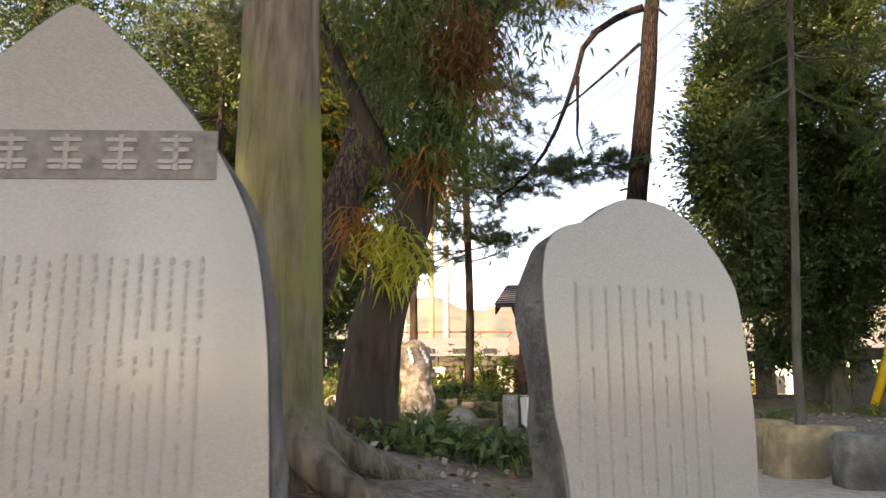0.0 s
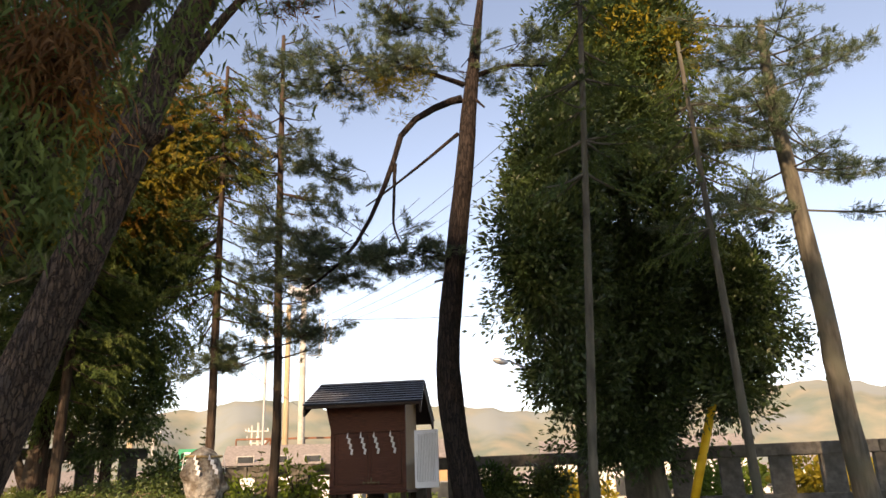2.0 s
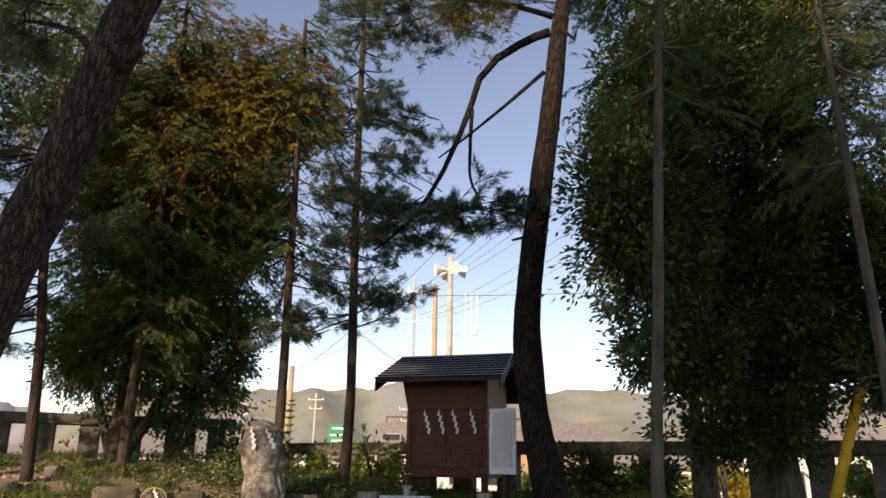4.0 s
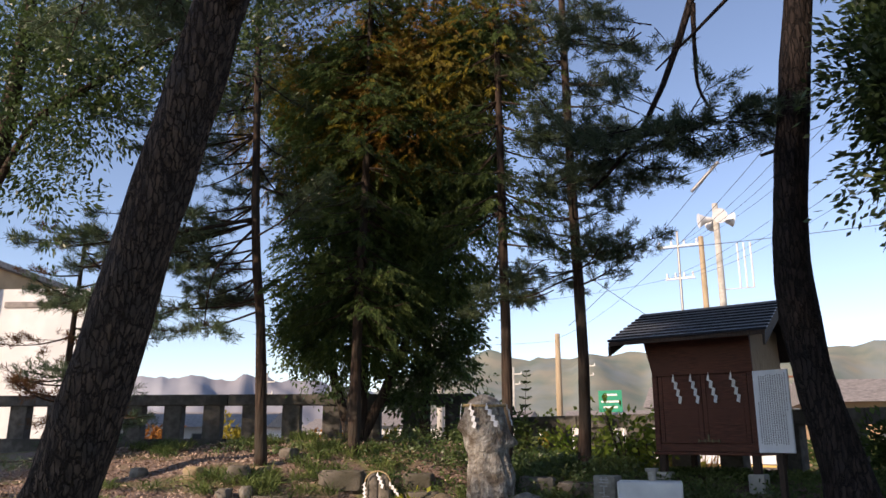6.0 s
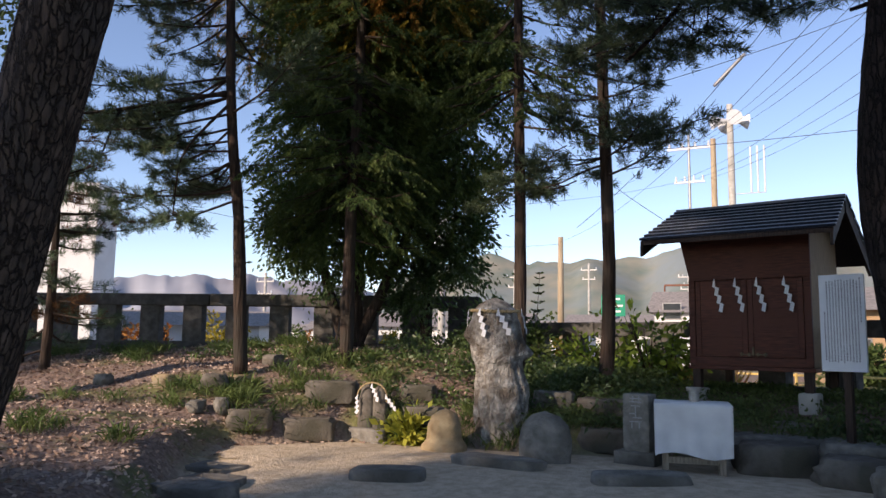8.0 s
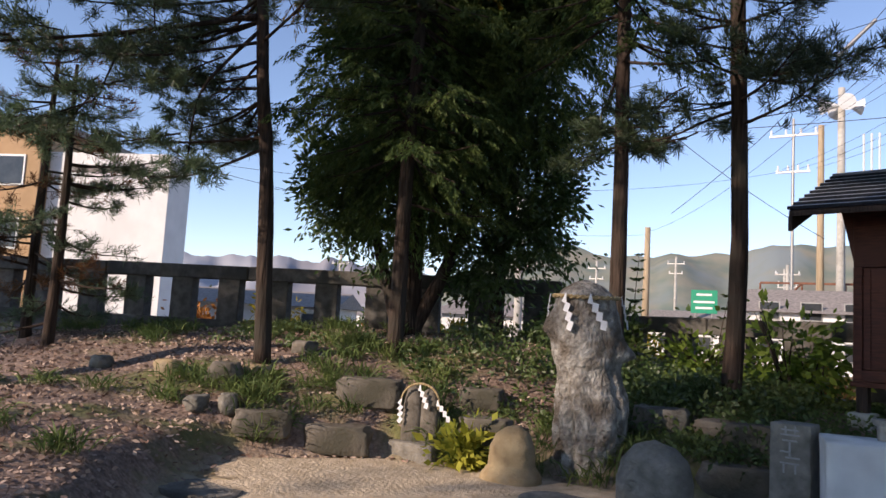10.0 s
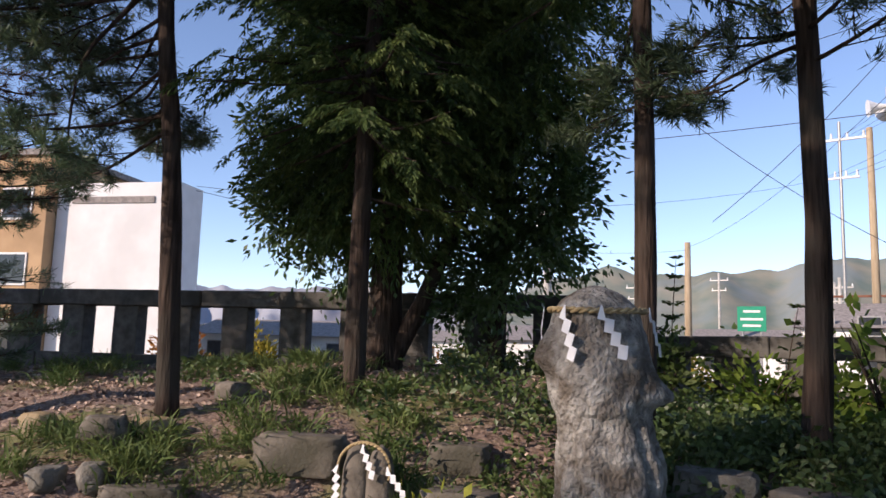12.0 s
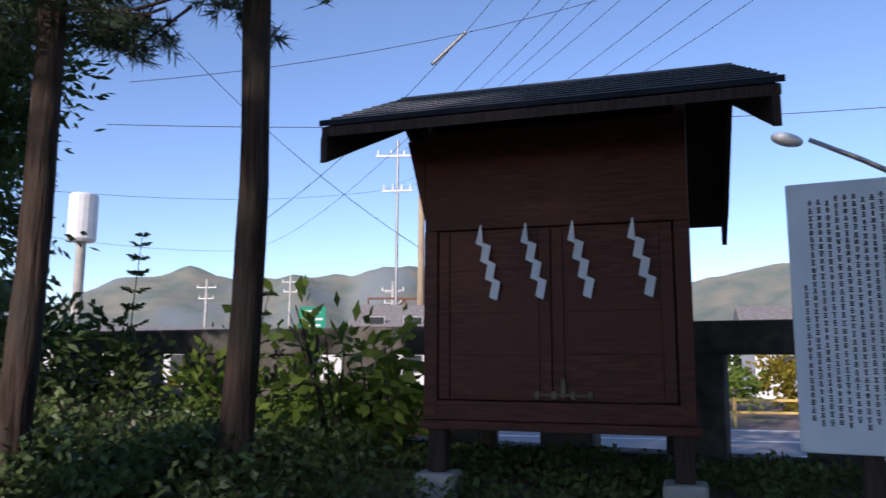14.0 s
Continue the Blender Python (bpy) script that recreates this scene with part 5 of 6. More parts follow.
for i, (x, y, w, h, mt) in enumerate([(-4.62, 13.72, .30, .20, STONE_WARM), (-3.86, 13.82, .35, .30, STONE_DARK), (-3.74, 14.14, .32, .16, STONE_WARM), (-3.62, 13.30, .26, .16, STONE), (-3.42, 13.50, .23, .20, STONE), (-5.6, 13.6, .28, .16, STONE), (-3.9, 15.0, .3, .16, STONE_DARK)]):
    rock("field_stone", x, y, gz(x, y) + h * 0.28, w / 2, w * 0.4, h * 0.62, mt, "half-buried rounded field stone among leaf litter" if mt is not STONE_WARM else "half-buried ochre field stone among leaf litter", "rock", 80 + i, 0.2, i * 33, "field stones", power=0.75)
for i, (x, y, w, h, tr, mt) in enumerate([(-3.13, 13.68, .53, .22, 38, STONE_DARK), (-2.60, 14.14, .62, .24, 28, STONE_DARK), (-2.57, 14.56, .66, .25, 25, STONE_DARK), (-1.78, 15.4, .45, .2, 18, STONE_DARK), (0.0, 15.66, .52, .34, 10, STONE), (0.72, 15.62, .80, .27, -6, STONE_DARK), (0.82, 15.1, .62, .24, -4, STONE_DARK), (-1.42, 14.9, .5, .26, 14, STONE_DARK)]):
    rock("edging_block", x, y, gz(x, y) + h * 0.18, w / 2, 0.15, h * 0.7, mt, "low squared stone block edging the raised bed", "stone block", 200 + i, 0.12, tr, "edging blocks", power=0.38, sub=4)
for i, (x, y, sx, sy, sz, tr) in enumerate([(2.62, 14.75, 0.40, 0.3, 0.40, 10), (3.35, 14.35, 0.42, 0.32, 0.36, -12)]):
    rock("bed_boulder", x, y, sz * 0.55, sx, sy, sz * 0.75, STONE_DARK, "large blocky dark boulder beside the offering table", "boulder", 220 + i, 0.24, tr, "bed boulders", power=0.62)


# ---- inscribed stones ----
def stele(name, outline, thick, m, label, columns, back=0.0, wide=0.0, band=None):
    """An upright slab from its outline (x, z), face towards -y."""
    bm = bmesh.new()
    pts = curve_pts([(p[0], 0, p[1]) for p in outline], 70)
    a = [bm.verts.new((p.x, 0, p.z)) for p in pts]
    mid = [bm.verts.new((p.x + 0.45 * (back + (wide if p.x > 0 else 0) * min(1, abs(p.x) / 0.15)) + 0.015 * noise.noise(p * 6), thick * 0.45, p.z + 0.015 * noise.noise(p * 5))) for p in pts]
    b = [bm.verts.new((p.x + back + (wide if p.x > 0 else 0) * min(1, abs(p.x) / 0.15) + 0.03 * noise.noise(p * 4), thick, p.z - 0.04 + 0.03 * noise.noise(p * 5))) for p in pts]
    n = len(pts)
    for r0, r1 in ((a, mid), (mid, b)):
        for k in range(n - 1):
            bm.faces.new((r0[k], r1[k], r1[k + 1], r0[k + 1]))
    bm.faces.new(b)
    bmesh.ops.recalc_face_normals(bm, faces=bm.faces[:])
    s = empty(name, m)
    part("slab_sides", bm, STELE_SIDE, s, "dark rough split edges", smooth=False)
    bm = bmesh.new()
    a = [bm.verts.new((p.x * 0.992, -0.003, p.z)) for p in pts]
    c = [bm.verts.new((p.x * 0.992, 0.01, p.z)) for p in pts]
    bm.faces.new(a)
    for k in range(n - 1):
        bm.faces.new((a[k], c[k], c[k + 1], a[k + 1]))
    bmesh.ops.recalc_face_normals(bm, faces=bm.faces[:])
    part("face", bm, STELE, s, "polished grey face")
    if band:
        part("title_band", block(band[0], band[1], -0.0055, -0.0025, band[2], band[3], 0), BAND, s, "dark title band")
    for marks in columns:
        bm = bmesh.new()
        for (x0, x1, z0, z1) in marks:
            box(bm, x0, x1, -0.0048, -0.0025, z0, z1)
        tagged(part("text_column", bm, CARVED, s), kind="stuff")
    return tagged(s, label, "inscribed stone")


def glyph_columns(rs, xs, top, bottom, size):
    """Columns of small stroke clusters."""
    cols = []
    for x in xs:
        z, col = top - rs.rand() * size, []
        while z > bottom:
            w = size * rs.uniform(0.6, 1.0)
            for k in range(3):
                zz, ww = z - size * (0.1 + 0.33 * k), w * rs.uniform(0.5, 1.0)
                col.append((x - ww / 2, x + ww / 2, zz - size * 0.09, zz + size * 0.09))
            col.append((x - size * 0.06, x + size * 0.06, z - size, z))
            z -= size * (1.35 if rs.rand() < 0.93 else 3)
        cols.append(col)
    return cols


rs = np.random.RandomState(5)
stele("inscribed_stone", [(-0.17, -0.2), (-0.20, 0.35), (-0.232, 0.52), (-0.238, 0.60), (-0.247, 0.68), (-0.252, 0.78), (-0.24, 0.86), (-0.20, 0.90), (-0.145, 0.918), (-0.09, 0.95), (-0.05, 0.972), (0.01, 0.98), (0.08, 0.970), (0.15, 0.938), (0.22, 0.875), (0.272, 0.80), (0.288, 0.72), (0.302, 0.57), (0.305, 0.42), (0.285, -0.2)], 0.16,
      pose(1.378, 2.04, 0.445, 0, 0, 29), "grey granite memorial stone with columns of small carved characters", glyph_columns(rs, [-0.17 + 0.038 * k for k in range(10)], 0.79, 0.1, 0.017), 0.03, 0.05)
stele("inscribed_stone", [(-0.36, -0.2), (-0.36, 0.3), (-0.35, 0.65), (-0.27, 0.92), (-0.13, 1.08), (-0.05, 1.145), (-0.02, 1.15), (0.02, 1.12), (0.14, 1.0), (0.24, 0.86), (0.295, 0.7), (0.32, 0.4), (0.33, -0.2)], 0.14,
      pose(0.40, 1.52, 0.5, 0, 0, 6), "tall grey granite monument with a title band and dense carved text", glyph_columns(rs, [-0.28 + 0.024 * k for k in range(21)], 0.73, 0.05, 0.013), band=(-0.34, 0.215, 0.85, 0.932))
mon = bpy.data.objects["inscribed_stone.001"]
for k in range(6):
    bm = bmesh.new()
    x = -0.29 + 0.088 * k
    for (dx, dz, w, h) in ((0, 0.024, 0.05, 0.007), (0, 0.008, 0.04, 0.007), (0, -0.012, 0.056, 0.007), (0, 0.003, 0.008, 0.06), (-0.016, -0.022, 0.02, 0.007), (0.016, -0.022, 0.02, 0.007)):
        box(bm, x + dx - w / 2, x + dx + w / 2, -0.009, -0.005, 0.891 + dz - h / 2, 0.891 + dz + h / 2)
    part("title_character", bm, STELE, mon, "pale carved title character")

# ---- beyond the fence ----
def mountain(name, az0, az1, dist, base, prof, material, label, seed):
    """A ridge seen between two bearings (degrees clockwise from +y)."""
    n, rows = 160, 12
    v = []
    for i in range(n):
        u = i / (n - 1)
        az = radians(az0 + (az1 - az0) * u)
        h = np.interp(u, [p[0] for p in prof], [p[1] for p in prof])
        h *= 1 + 0.13 * noise.noise(Vector((u * 15, seed, 0))) + 0.08 * noise.noise(Vector((u * 41, seed, 1))) + 0.03 * noise.noise(Vector((u * 150, seed, 2)))
        for r in range(rows):
            q = r / (rows - 1)
            d = dist * (0.72 + 0.28 * q)
            fold = 1 + 0.4 * noise.noise(Vector((u * 26, q * 2.2, seed))) * math.sin(q * math.pi)
            v.append((math.sin(az) * d, math.cos(az) * d, base + (h - base) * q ** 1.1 * fold))
    f = [(i * rows + r, (i + 1) * rows + r, (i + 1) * rows + r + 1, i * rows + r + 1) for i in range(n - 1) for r in range(rows - 1)]
    return tagged(mesh_object(name, v, f, material, smooth=True), label, "mountain", kind="structure")


# grey-blue distance haze is mixed into both slope colours
MOUNTAIN = mat("wooded slopes, haze in the colour", (0.15, 0.185, 0.155), (0.26, 0.245, 0.19), 0.022, 1.0, 0, (0.21, 0.24, 0.24), 0.007)
MOUNTAIN_FAR = mat("far slopes, haze in the colour", (0.24, 0.25, 0.28), (0.30, 0.28, 0.29), 0.005, 1.0, 0, (0.36, 0.37, 0.40), 0.002)
mountain("backdrop_ridge", -75, -28, 1600, -5, [(0, 80), (0.3, 135), (0.5, 110), (0.75, 125), (1, 80)], MOUNTAIN_FAR, "distant mountain ridge with pale haze painted into its colour", 3)
mountain("backdrop_ridge", -36, 60, 1300, -5, [(0, 20), (0.07, 110), (0.13, 142), (0.2, 130), (0.27, 150), (0.36, 143), (0.5, 132), (0.7, 142), (1, 105)], MOUNTAIN, "wooded mountain ridge with afternoon haze painted into its colour", 7)


def utility_pole(name, x, y, h, r, material, label, arms):
    p = empty(name, pose(x, y, -0.4))
    bm = bmesh.new()
    tube(bm, [(0, 0, 0), (0, 0, h * 0.5), (0, 0, h)], [r, r * 0.85, r * 0.7], 16)
    part("pole", bm, material, p, smooth=True)
    for z, w in arms:
        part("crossarm", block(-w / 2, w / 2, -0.06, 0.06, z - 0.06, z + 0.06, 0.01), STEEL, p)
        for k in range(3):
            bm = bmesh.new()
            tube(bm, [(-w / 2 + 0.1 + k * (w - 0.2) / 2, 0, z + 0.06), (-w / 2 + 0.1 + k * (w - 0.2) / 2, 0, z + 0.3)], [0.06, 0.04], 8)
            part("insulator", bm, WHITE_METAL, p)
    return tagged(p, label, "utility pole", "utility poles")
    


def wire(a, b, sag, r=0.012, name="overhead_wire"):
    bm = bmesh.new()
    a, b = Vector(a), Vector(b)
    pts = [a.lerp(b, u) - Vector((0, 0, sag * 4 * u * (1 - u))) for u in np.linspace(0, 1, 14)]
    tube(bm, pts, [r] * 14, 5)
    return tagged(part(name, bm, CABLE), "black overhead cable sagging between poles", "cable", "overhead cables")


utility_pole("utility_pole", -17.77, 70, 10.8, 0.32, POLE_WOOD, "sunlit timber utility pole beyond the fence", [])
utility_pole("utility_pole", -4.9, 70, 18.2, 0.3, POLE_WOOD, "tall sunlit timber utility pole beyond the fence", [])
cp_ = utility_pole("loudspeaker_mast", -3.56, 70, 20.9, 0.34, CONCRETE, "tall concrete mast carrying white horn loudspeakers", [])
for a in (20, 110, 200, 290):
    bm = bmesh.new()
    d = Vector((math.cos(radians(a)), math.sin(radians(a)), -0.1))
    tube(bm, [Vector((0, 0, 19.6)) + d * 0.3, Vector((0, 0, 19.6)) + d * 0.8, Vector((0, 0, 19.6)) + d * 1.4], [0.16, 0.28, 0.62], 14)
    part("horn", bm, WHITE_METAL, cp_, "white horn loudspeaker")
for dx in (1.45, 1.95, 2.45):
    bm = bmesh.new()
    tube(bm, [(dx, 0, 13.6), (dx, 0, 17.3)], [0.07, 0.07], 8)
    part("antenna", bm, WHITE_METAL, cp_, "white rod antenna")
part("antenna_bracket", block(0.2, 2.5, -0.03, 0.03, 13.52, 13.58, 0.005), STEEL, cp_)
ap = empty("line_pole", pose(-6.8, 70, -0.4))
bm = bmesh.new()
tube(bm, [(0, 0, 0), (0, 0, 18.9)], [0.14, 0.1], 10)
part("pole", bm, STEEL, ap)
for z, w in ((17.6, 3.4), (14.8, 2.4)):
    part("crossarm", block(-w / 2, w / 2, -0.08, 0.08, z - 0.08, z + 0.08, 0.01), WHITE_METAL, ap)
    for k in range(4):
        bm = bmesh.new()
        tube(bm, [(-w / 2 + 0.15 + k * (w - 0.3) / 3, 0, z + 0.08), (-w / 2 + 0.15 + k * (w - 0.3) / 3, 0, z + 0.5)], [0.1, 0.06], 8)
        part("insulator", bm, WHITE_METAL, ap)
tagged(ap, "slender line pole with two white crossarms", "utility pole", "utility poles")
for x, y, h in ((-28, 85, 9.5), (-22.5, 95, 11), (-15, 120, 12), (-42, 60, 7.5), (-8.3, 78, 8.5)):
    utility_pole("utility_pole", x, y, h, 0.18, CONCRETE, "distant concrete utility pole with crossarms", [(h - 0.8, 2.0), (h - 1.9, 1.6)])
for a, b, s in (((-17.8, 70, 10.0), (4.6, 34, 14.0), 1.5), ((-10.4, 34, 8.6), (20, 36, 9.6), 0.5), ((-10, 34.4, 10.1), (5.0, 37.2, 13.6), 0.4), ((-8.4, 35, 11.3), (-1.0, 37.2, 5.1), 0.4), 
                ((-6.8, 70, 17.4), (9, 25, 14.5), 1.2), ((-6.2, 70, 17.4), (10, 25, 14.5), 1.2), ((-5.6, 70, 17.4), (11.2, 25, 14.5), 1.2), ((-7.6, 70, 14.6), (12.5, 25, 14.2), 1.4), ((-6.4, 70, 14.6), (14, 25, 14.2), 1.4), ((-5.2, 70, 14.6), (15.5, 25, 14.2), 1.4), ((-27.5, 31.5, 8.5), (-6.8, 70, 14.6), 1.6), ((-27.5, 31.5, 8.3), (-17.8, 70, 9.8), 1.2)):
    wire(a, b, s)
bm = bmesh.new()
tube(bm, [(-0.62, 36.95, 11.4), (0.52, 37.15, 12.6)], [0.07, 0.07], 10)
part("sleeve", bm, STEEL, wire((-5.9, 36, 5.95), (1.6, 37.4, 14.05), 0.5), "grey protective sleeve")

# street lamp, white sign pillar, green road sign
ls = empty("street_lamp", pose(8.32, 23.3, -0.4))
bm = bmesh.new()
tube(bm, [(0, 0, 0), (0, 0, 3.2), (-0.3, 0, 4.2), (-1.2, 0.2, 4.75), (-1.9, 0.3, 5.1)], [0.07, 0.06, 0.045, 0.04, 0.035], 10)
part("pole", bm, STEEL, ls, smooth=True)
bm = bmesh.new()
bmesh.ops.create_icosphere(bm, subdivisions=3, radius=1, matrix=pose(-2.2, 0.35, 5.12, 0, 14, 0) @ Matrix.Diagonal((0.24, 0.13, 0.1, 1)))
part("lamp_head", bm, WHITE_METAL, ls, "pale lamp head", smooth=True)
tagged(ls, "slender street lamp with a curved arm, unlit", "street lamp")
wp = empty("sign_pillar", pose(-10.85, 33.8, -0.4))
bm = bmesh.new()
tube(bm, [(0, 0, 0), (0, 0, 5.5)], [0.16, 0.14], 14)
part("pole", bm, CONCRETE, wp)
bm = bmesh.new()
tube(bm, [(0, 0, 5.3), (0, 0, 5.38), (0, 0, 6.7), (0, 0, 6.75)], [0.36, 0.42, 0.42, 0.38], 18)
part("drum", bm, WHITE_METAL, wp, "white drum")
tagged(wp, "pale pillar topped by a white drum", "sign pillar")
gs = empty("road_sign", pose(-10.4, 59.1, 0.55, 0, 0, 8) @ Matrix.Diagonal((0.86, 0.86, 0.86, 1)))
part("panel", block(-0.95, 0.95, -0.03, 0.03, 3.0, 4.75, 0.01), GREEN_SIGN, gs)
for z, w in ((4.4, 1.1), (3.85, 1.5), (3.4, 1.2)):
    part("lettering", block(-w / 2, w / 2, -0.036, -0.031, z - 0.08, z + 0.08, 0), WHITE_METAL, gs)
for x in (-0.6, 0.6):
    bm = bmesh.new()
    tube(bm, [(x, 0.06, -1.2), (x, 0.06, 4.6)], [0.06, 0.06], 8)
    part("post", bm, STEEL, gs)
tagged(gs, "green road sign with white lettering beyond the fence", "road sign")

# tall building to the west
bd = empty("apartment_building", pose(-27.7, 30.8, -0.4, 0, 0, 24))
part("wall", block(-6.2, 0, 0, 2.0, 0, 9.0, 0.02), RENDER_WHITE, bd, "white side wall")
part("wall", block(-20, -6.25, -0.6, 9, 0, 10.2, 0.02), RENDER_TAN, bd, "tan front wall")
part("roof", block(-20.2, -6.0, -0.8, 9.2, 10.2, 10.5, 0.02), TILE_GREY, bd)
part("band", block(-5.4, -1.2, -0.06, 0.0, 8.05, 8.35, 0.01), TILE_GREY, bd, "dark band")
for i in range(4):
    for k in range(3):
        wnd = part("window", block(-18.5 + i * 3.3, -16.9 + i * 3.3, -0.66, -0.6, 1.2 + k * 3, 2.7 + k * 3, 0.01), WHITE_METAL, bd)
        part("pane", block(-18.4 + i * 3.3, -17.0 + i * 3.3, -0.68, -0.661, 1.3 + k * 3, 2.6 + k * 3, 0), GLASS_DARK, wnd)
tagged(bd, "white and tan building lit by low sun", "building")


def house(x, y, ang, w, d, h, rise, wall, roof, label):
    hs = empty("house", pose(x, y, -0.4, 0, 0, ang))
    part("wall", block(-w / 2, w / 2, -d / 2, d / 2, 0, h, 0.01), wall, hs)
    bm = bmesh.new()
    o = 0.5
    v = [bm.verts.new(p) for p in ((-w / 2 - o, -d / 2 - o, h - 0.1), (w / 2 + o, -d / 2 - o, h - 0.1), (w / 2 + o, d / 2 + o, h - 0.1), (-w / 2 - o, d / 2 + o, h - 0.1), (-w / 2 - o, 0, h + rise), (w / 2 + o, 0, h + rise))]
    for q in ((0, 1, 5, 4), (2, 3, 4, 5), (1, 2, 5), (3, 0, 4), (3, 2, 1, 0)):
        bm.faces.new([v[k] for k in q])
    part("roof", bm, roof, hs)
    n = max(2, int(w / 2.5))
    for k in range(n):
        xx = -w / 2 + (k + 0.5) * w / n
        for z in ((0.9,) if h < 4 else (0.9, 3.4)):
            wd = part("window", block(xx - 0.65, xx + 0.65, -d / 2 - 0.05, -d / 2 + 0.0, z, z + 1.2, 0.01), STEEL, hs)
            part("pane", block(xx - 0.58, xx + 0.58, -d / 2 - 0.06, -d / 2 - 0.051, z + 0.07, z + 1.13, 0), GLASS_DARK, wd)
    return tagged(hs, label, "house", "houses across the road")


house(4.6, 47, 8, 4.2, 6, 3.4, 1.1, RENDER_TAN, TILE_GREY, "low tan house with a grey tiled roof")
house(-3.5, 66, 4, 10, 7, 4.0, 1.6, RENDER_WHITE, TILE_GREY, "white house with a grey tiled roof")
house(-24, 62, 12, 12, 8, 2.8, 1.1, RENDER_WHITE, TILE_GREY, "long white house with a grey tiled roof")
house(-38, 48, 25, 11, 7, 2.6, 1.0, RENDER_WHITE, TILE_GREY, "white house with a grey tiled roof")
house(-13, 78, 6, 12, 8, 3.0, 1.3, RENDER_WHITE, TILE_GREY, "white house with a grey tiled roof")
house(20, 52, -12, 12, 8, 3.2, 1.4, RENDER_WHITE, TILE_GREY, "white house with a grey tiled roof")
# rusty iron truss of a bridge
tr_ = empty("truss_bridge", pose(-6.5, 73, 0, 0, 0, 3))
for z in (4.6, 6.2):
    part("chord", block(-3, 9, -0.1, 0.1, z - 0.08, z + 0.08, 0.01), TILE_RUST, tr_)
for k in range(8):
    bm = bmesh.new()
    x = -3 + k * 1.5
    tube(bm, [(x, 0, 4.6), (x + (1.5 if k % 2 else -1.5) * 0.5 + 0.75, 0, 6.2)], [0.07, 0.07], 6)
    part("brace", bm, TILE_RUST, tr_)
for x in (-2, 8):
    part("pier", block(x - 0.5, x + 0.5, -0.5, 0.5, -0.5, 4.48, 0.02), CONCRETE, tr_)
tagged(tr_, "rust red iron truss bridge beyond the houses", "bridge")

# road with line and rail
bm = bmesh.new()
box(bm, -60, 60, -3.2, 3.2, -0.02, 0.02)
ob = part("road", bm, ASPHALT)
ob.matrix_basis = pose(3, 30.5, -0.34, 0, 0, -6)
tagged(ob, "sunlit grey asphalt road", "road", kind="structure")
for dy in (-2.7, 0.0, 2.7):
    bm = bmesh.new()
    box(bm, -60, 60, dy - 0.07, dy + 0.07, 0.021, 0.026)
    part("road_line", bm, WHITE_METAL, ob)
gr = empty("guard_rail", pose(3, 34.3, -0.36, 0, 0, -6))
for k in range(20):
    bm = bmesh.new()
    tube(bm, [(-28 + k * 3, 0, 0), (-28 + k * 3, 0, 0.82)], [0.05, 0.05], 8)
    part("post", bm, AMBER, gr)
for z in (0.42, 0.75):
    part("rail", block(-29, 30, -0.03, 0.03, z - 0.035, z + 0.035, 0.01), AMBER, gr)
tagged(gr, "amber painted guard rail along the road", "guard rail")

# yellow guy sleeve
bm = bmesh.new()
tube(bm, [(7.6, 14.6, 0.4), (8.28, 14.58, 2.4)], [0.075, 0.075], 12)
tagged(part("guy_sleeve", bm, YELLOW, smooth=True), "slanting yellow plastic guy-wire sleeve", "guy sleeve")
wire((8.28, 14.58, 2.4), (10.4, 14.5, 9.0), 0.0, 0.008)


# ---- planting ----
def on_bed(rng, n, x0, x1, y0, y1, d0=0.15, thin=None):
    x, y = rng.uniform(x0, x1, n * 3), rng.uniform(y0, y1, n * 3)
    k = (path_distance(x, y) > d0) & (fence_side(x, y) < -0.15)
    if thin is not None:
        k &= thin(x, y)
    x, y = x[k][:n], y[k][:n]
    return np.stack([x, y, ground_z(x, y)], axis=1)


def patchy(f, s, cut):
    return lambda x, y: (np.sin(x * f + s) * np.sin(y * f * 1.3 + s * 2) + 0.5 * np.sin(x * f * 2.7 - s) * np.sin(y * f * 2.1)) > cut


rg = np.random.RandomState(77)
p = np.concatenate([on_bed(rg, 19000, -9, -1, 9, 18.5, 0.05), on_bed(rg, 2500, -4, 2, 2, 9, 0.02), on_bed(rg, 1500, 4, 10, 4, 15, 0.1)])
p[:, 2] += 0.012
dd = rg.normal(size=p.shape)
dd[:, 2] = rg.normal(size=len(p)) * 0.25
v, f = blades(p, dd, 0.055, 0.03, rg)
tagged(mesh_object("leaf_litter", v, f, LITTER), "scattered dry brown leaves on the ground", "leaf litter", kind="stuff")
p = np.concatenate([on_bed(rg, 15, -3.5, -2.6, 13.7, 14.9), on_bed(rg, 12, -4.4, -3.2, 13.0, 14.2), on_bed(rg, 60, -10, -2, 14.6, 18.3, 0.2, patchy(1.3, 2, 0.15)), on_bed(rg, 30, -6, -1.5, 10, 14, 0.1, patchy(1.7, 1, 0.3)), on_bed(rg, 30, -1, 1.6, 4.5, 9, 0.05), on_bed(rg, 22, -2.2, 3.0, 14.6, 15.4, 0.05), on_bed(rg, 24, 4.4, 9, 7, 15, 0.2, patchy(1.9, 3, 0.2))])
n = 60
pos = (p[:, None, :] + rg.normal(size=(len(p), n, 3)) * (0.08, 0.08, 0.0)).reshape(-1, 3)
dr = rg.normal(size=pos.shape) * (0.5, 0.5, 0.2) + (0, 0, 0.9)
v, f = blades(pos, dr, 0.3, 0.014, rg, 0.35)
tagged(mesh_object("grass", v, f, GRASS), "tufts of long green grass on the banks", "grass", kind="stuff")
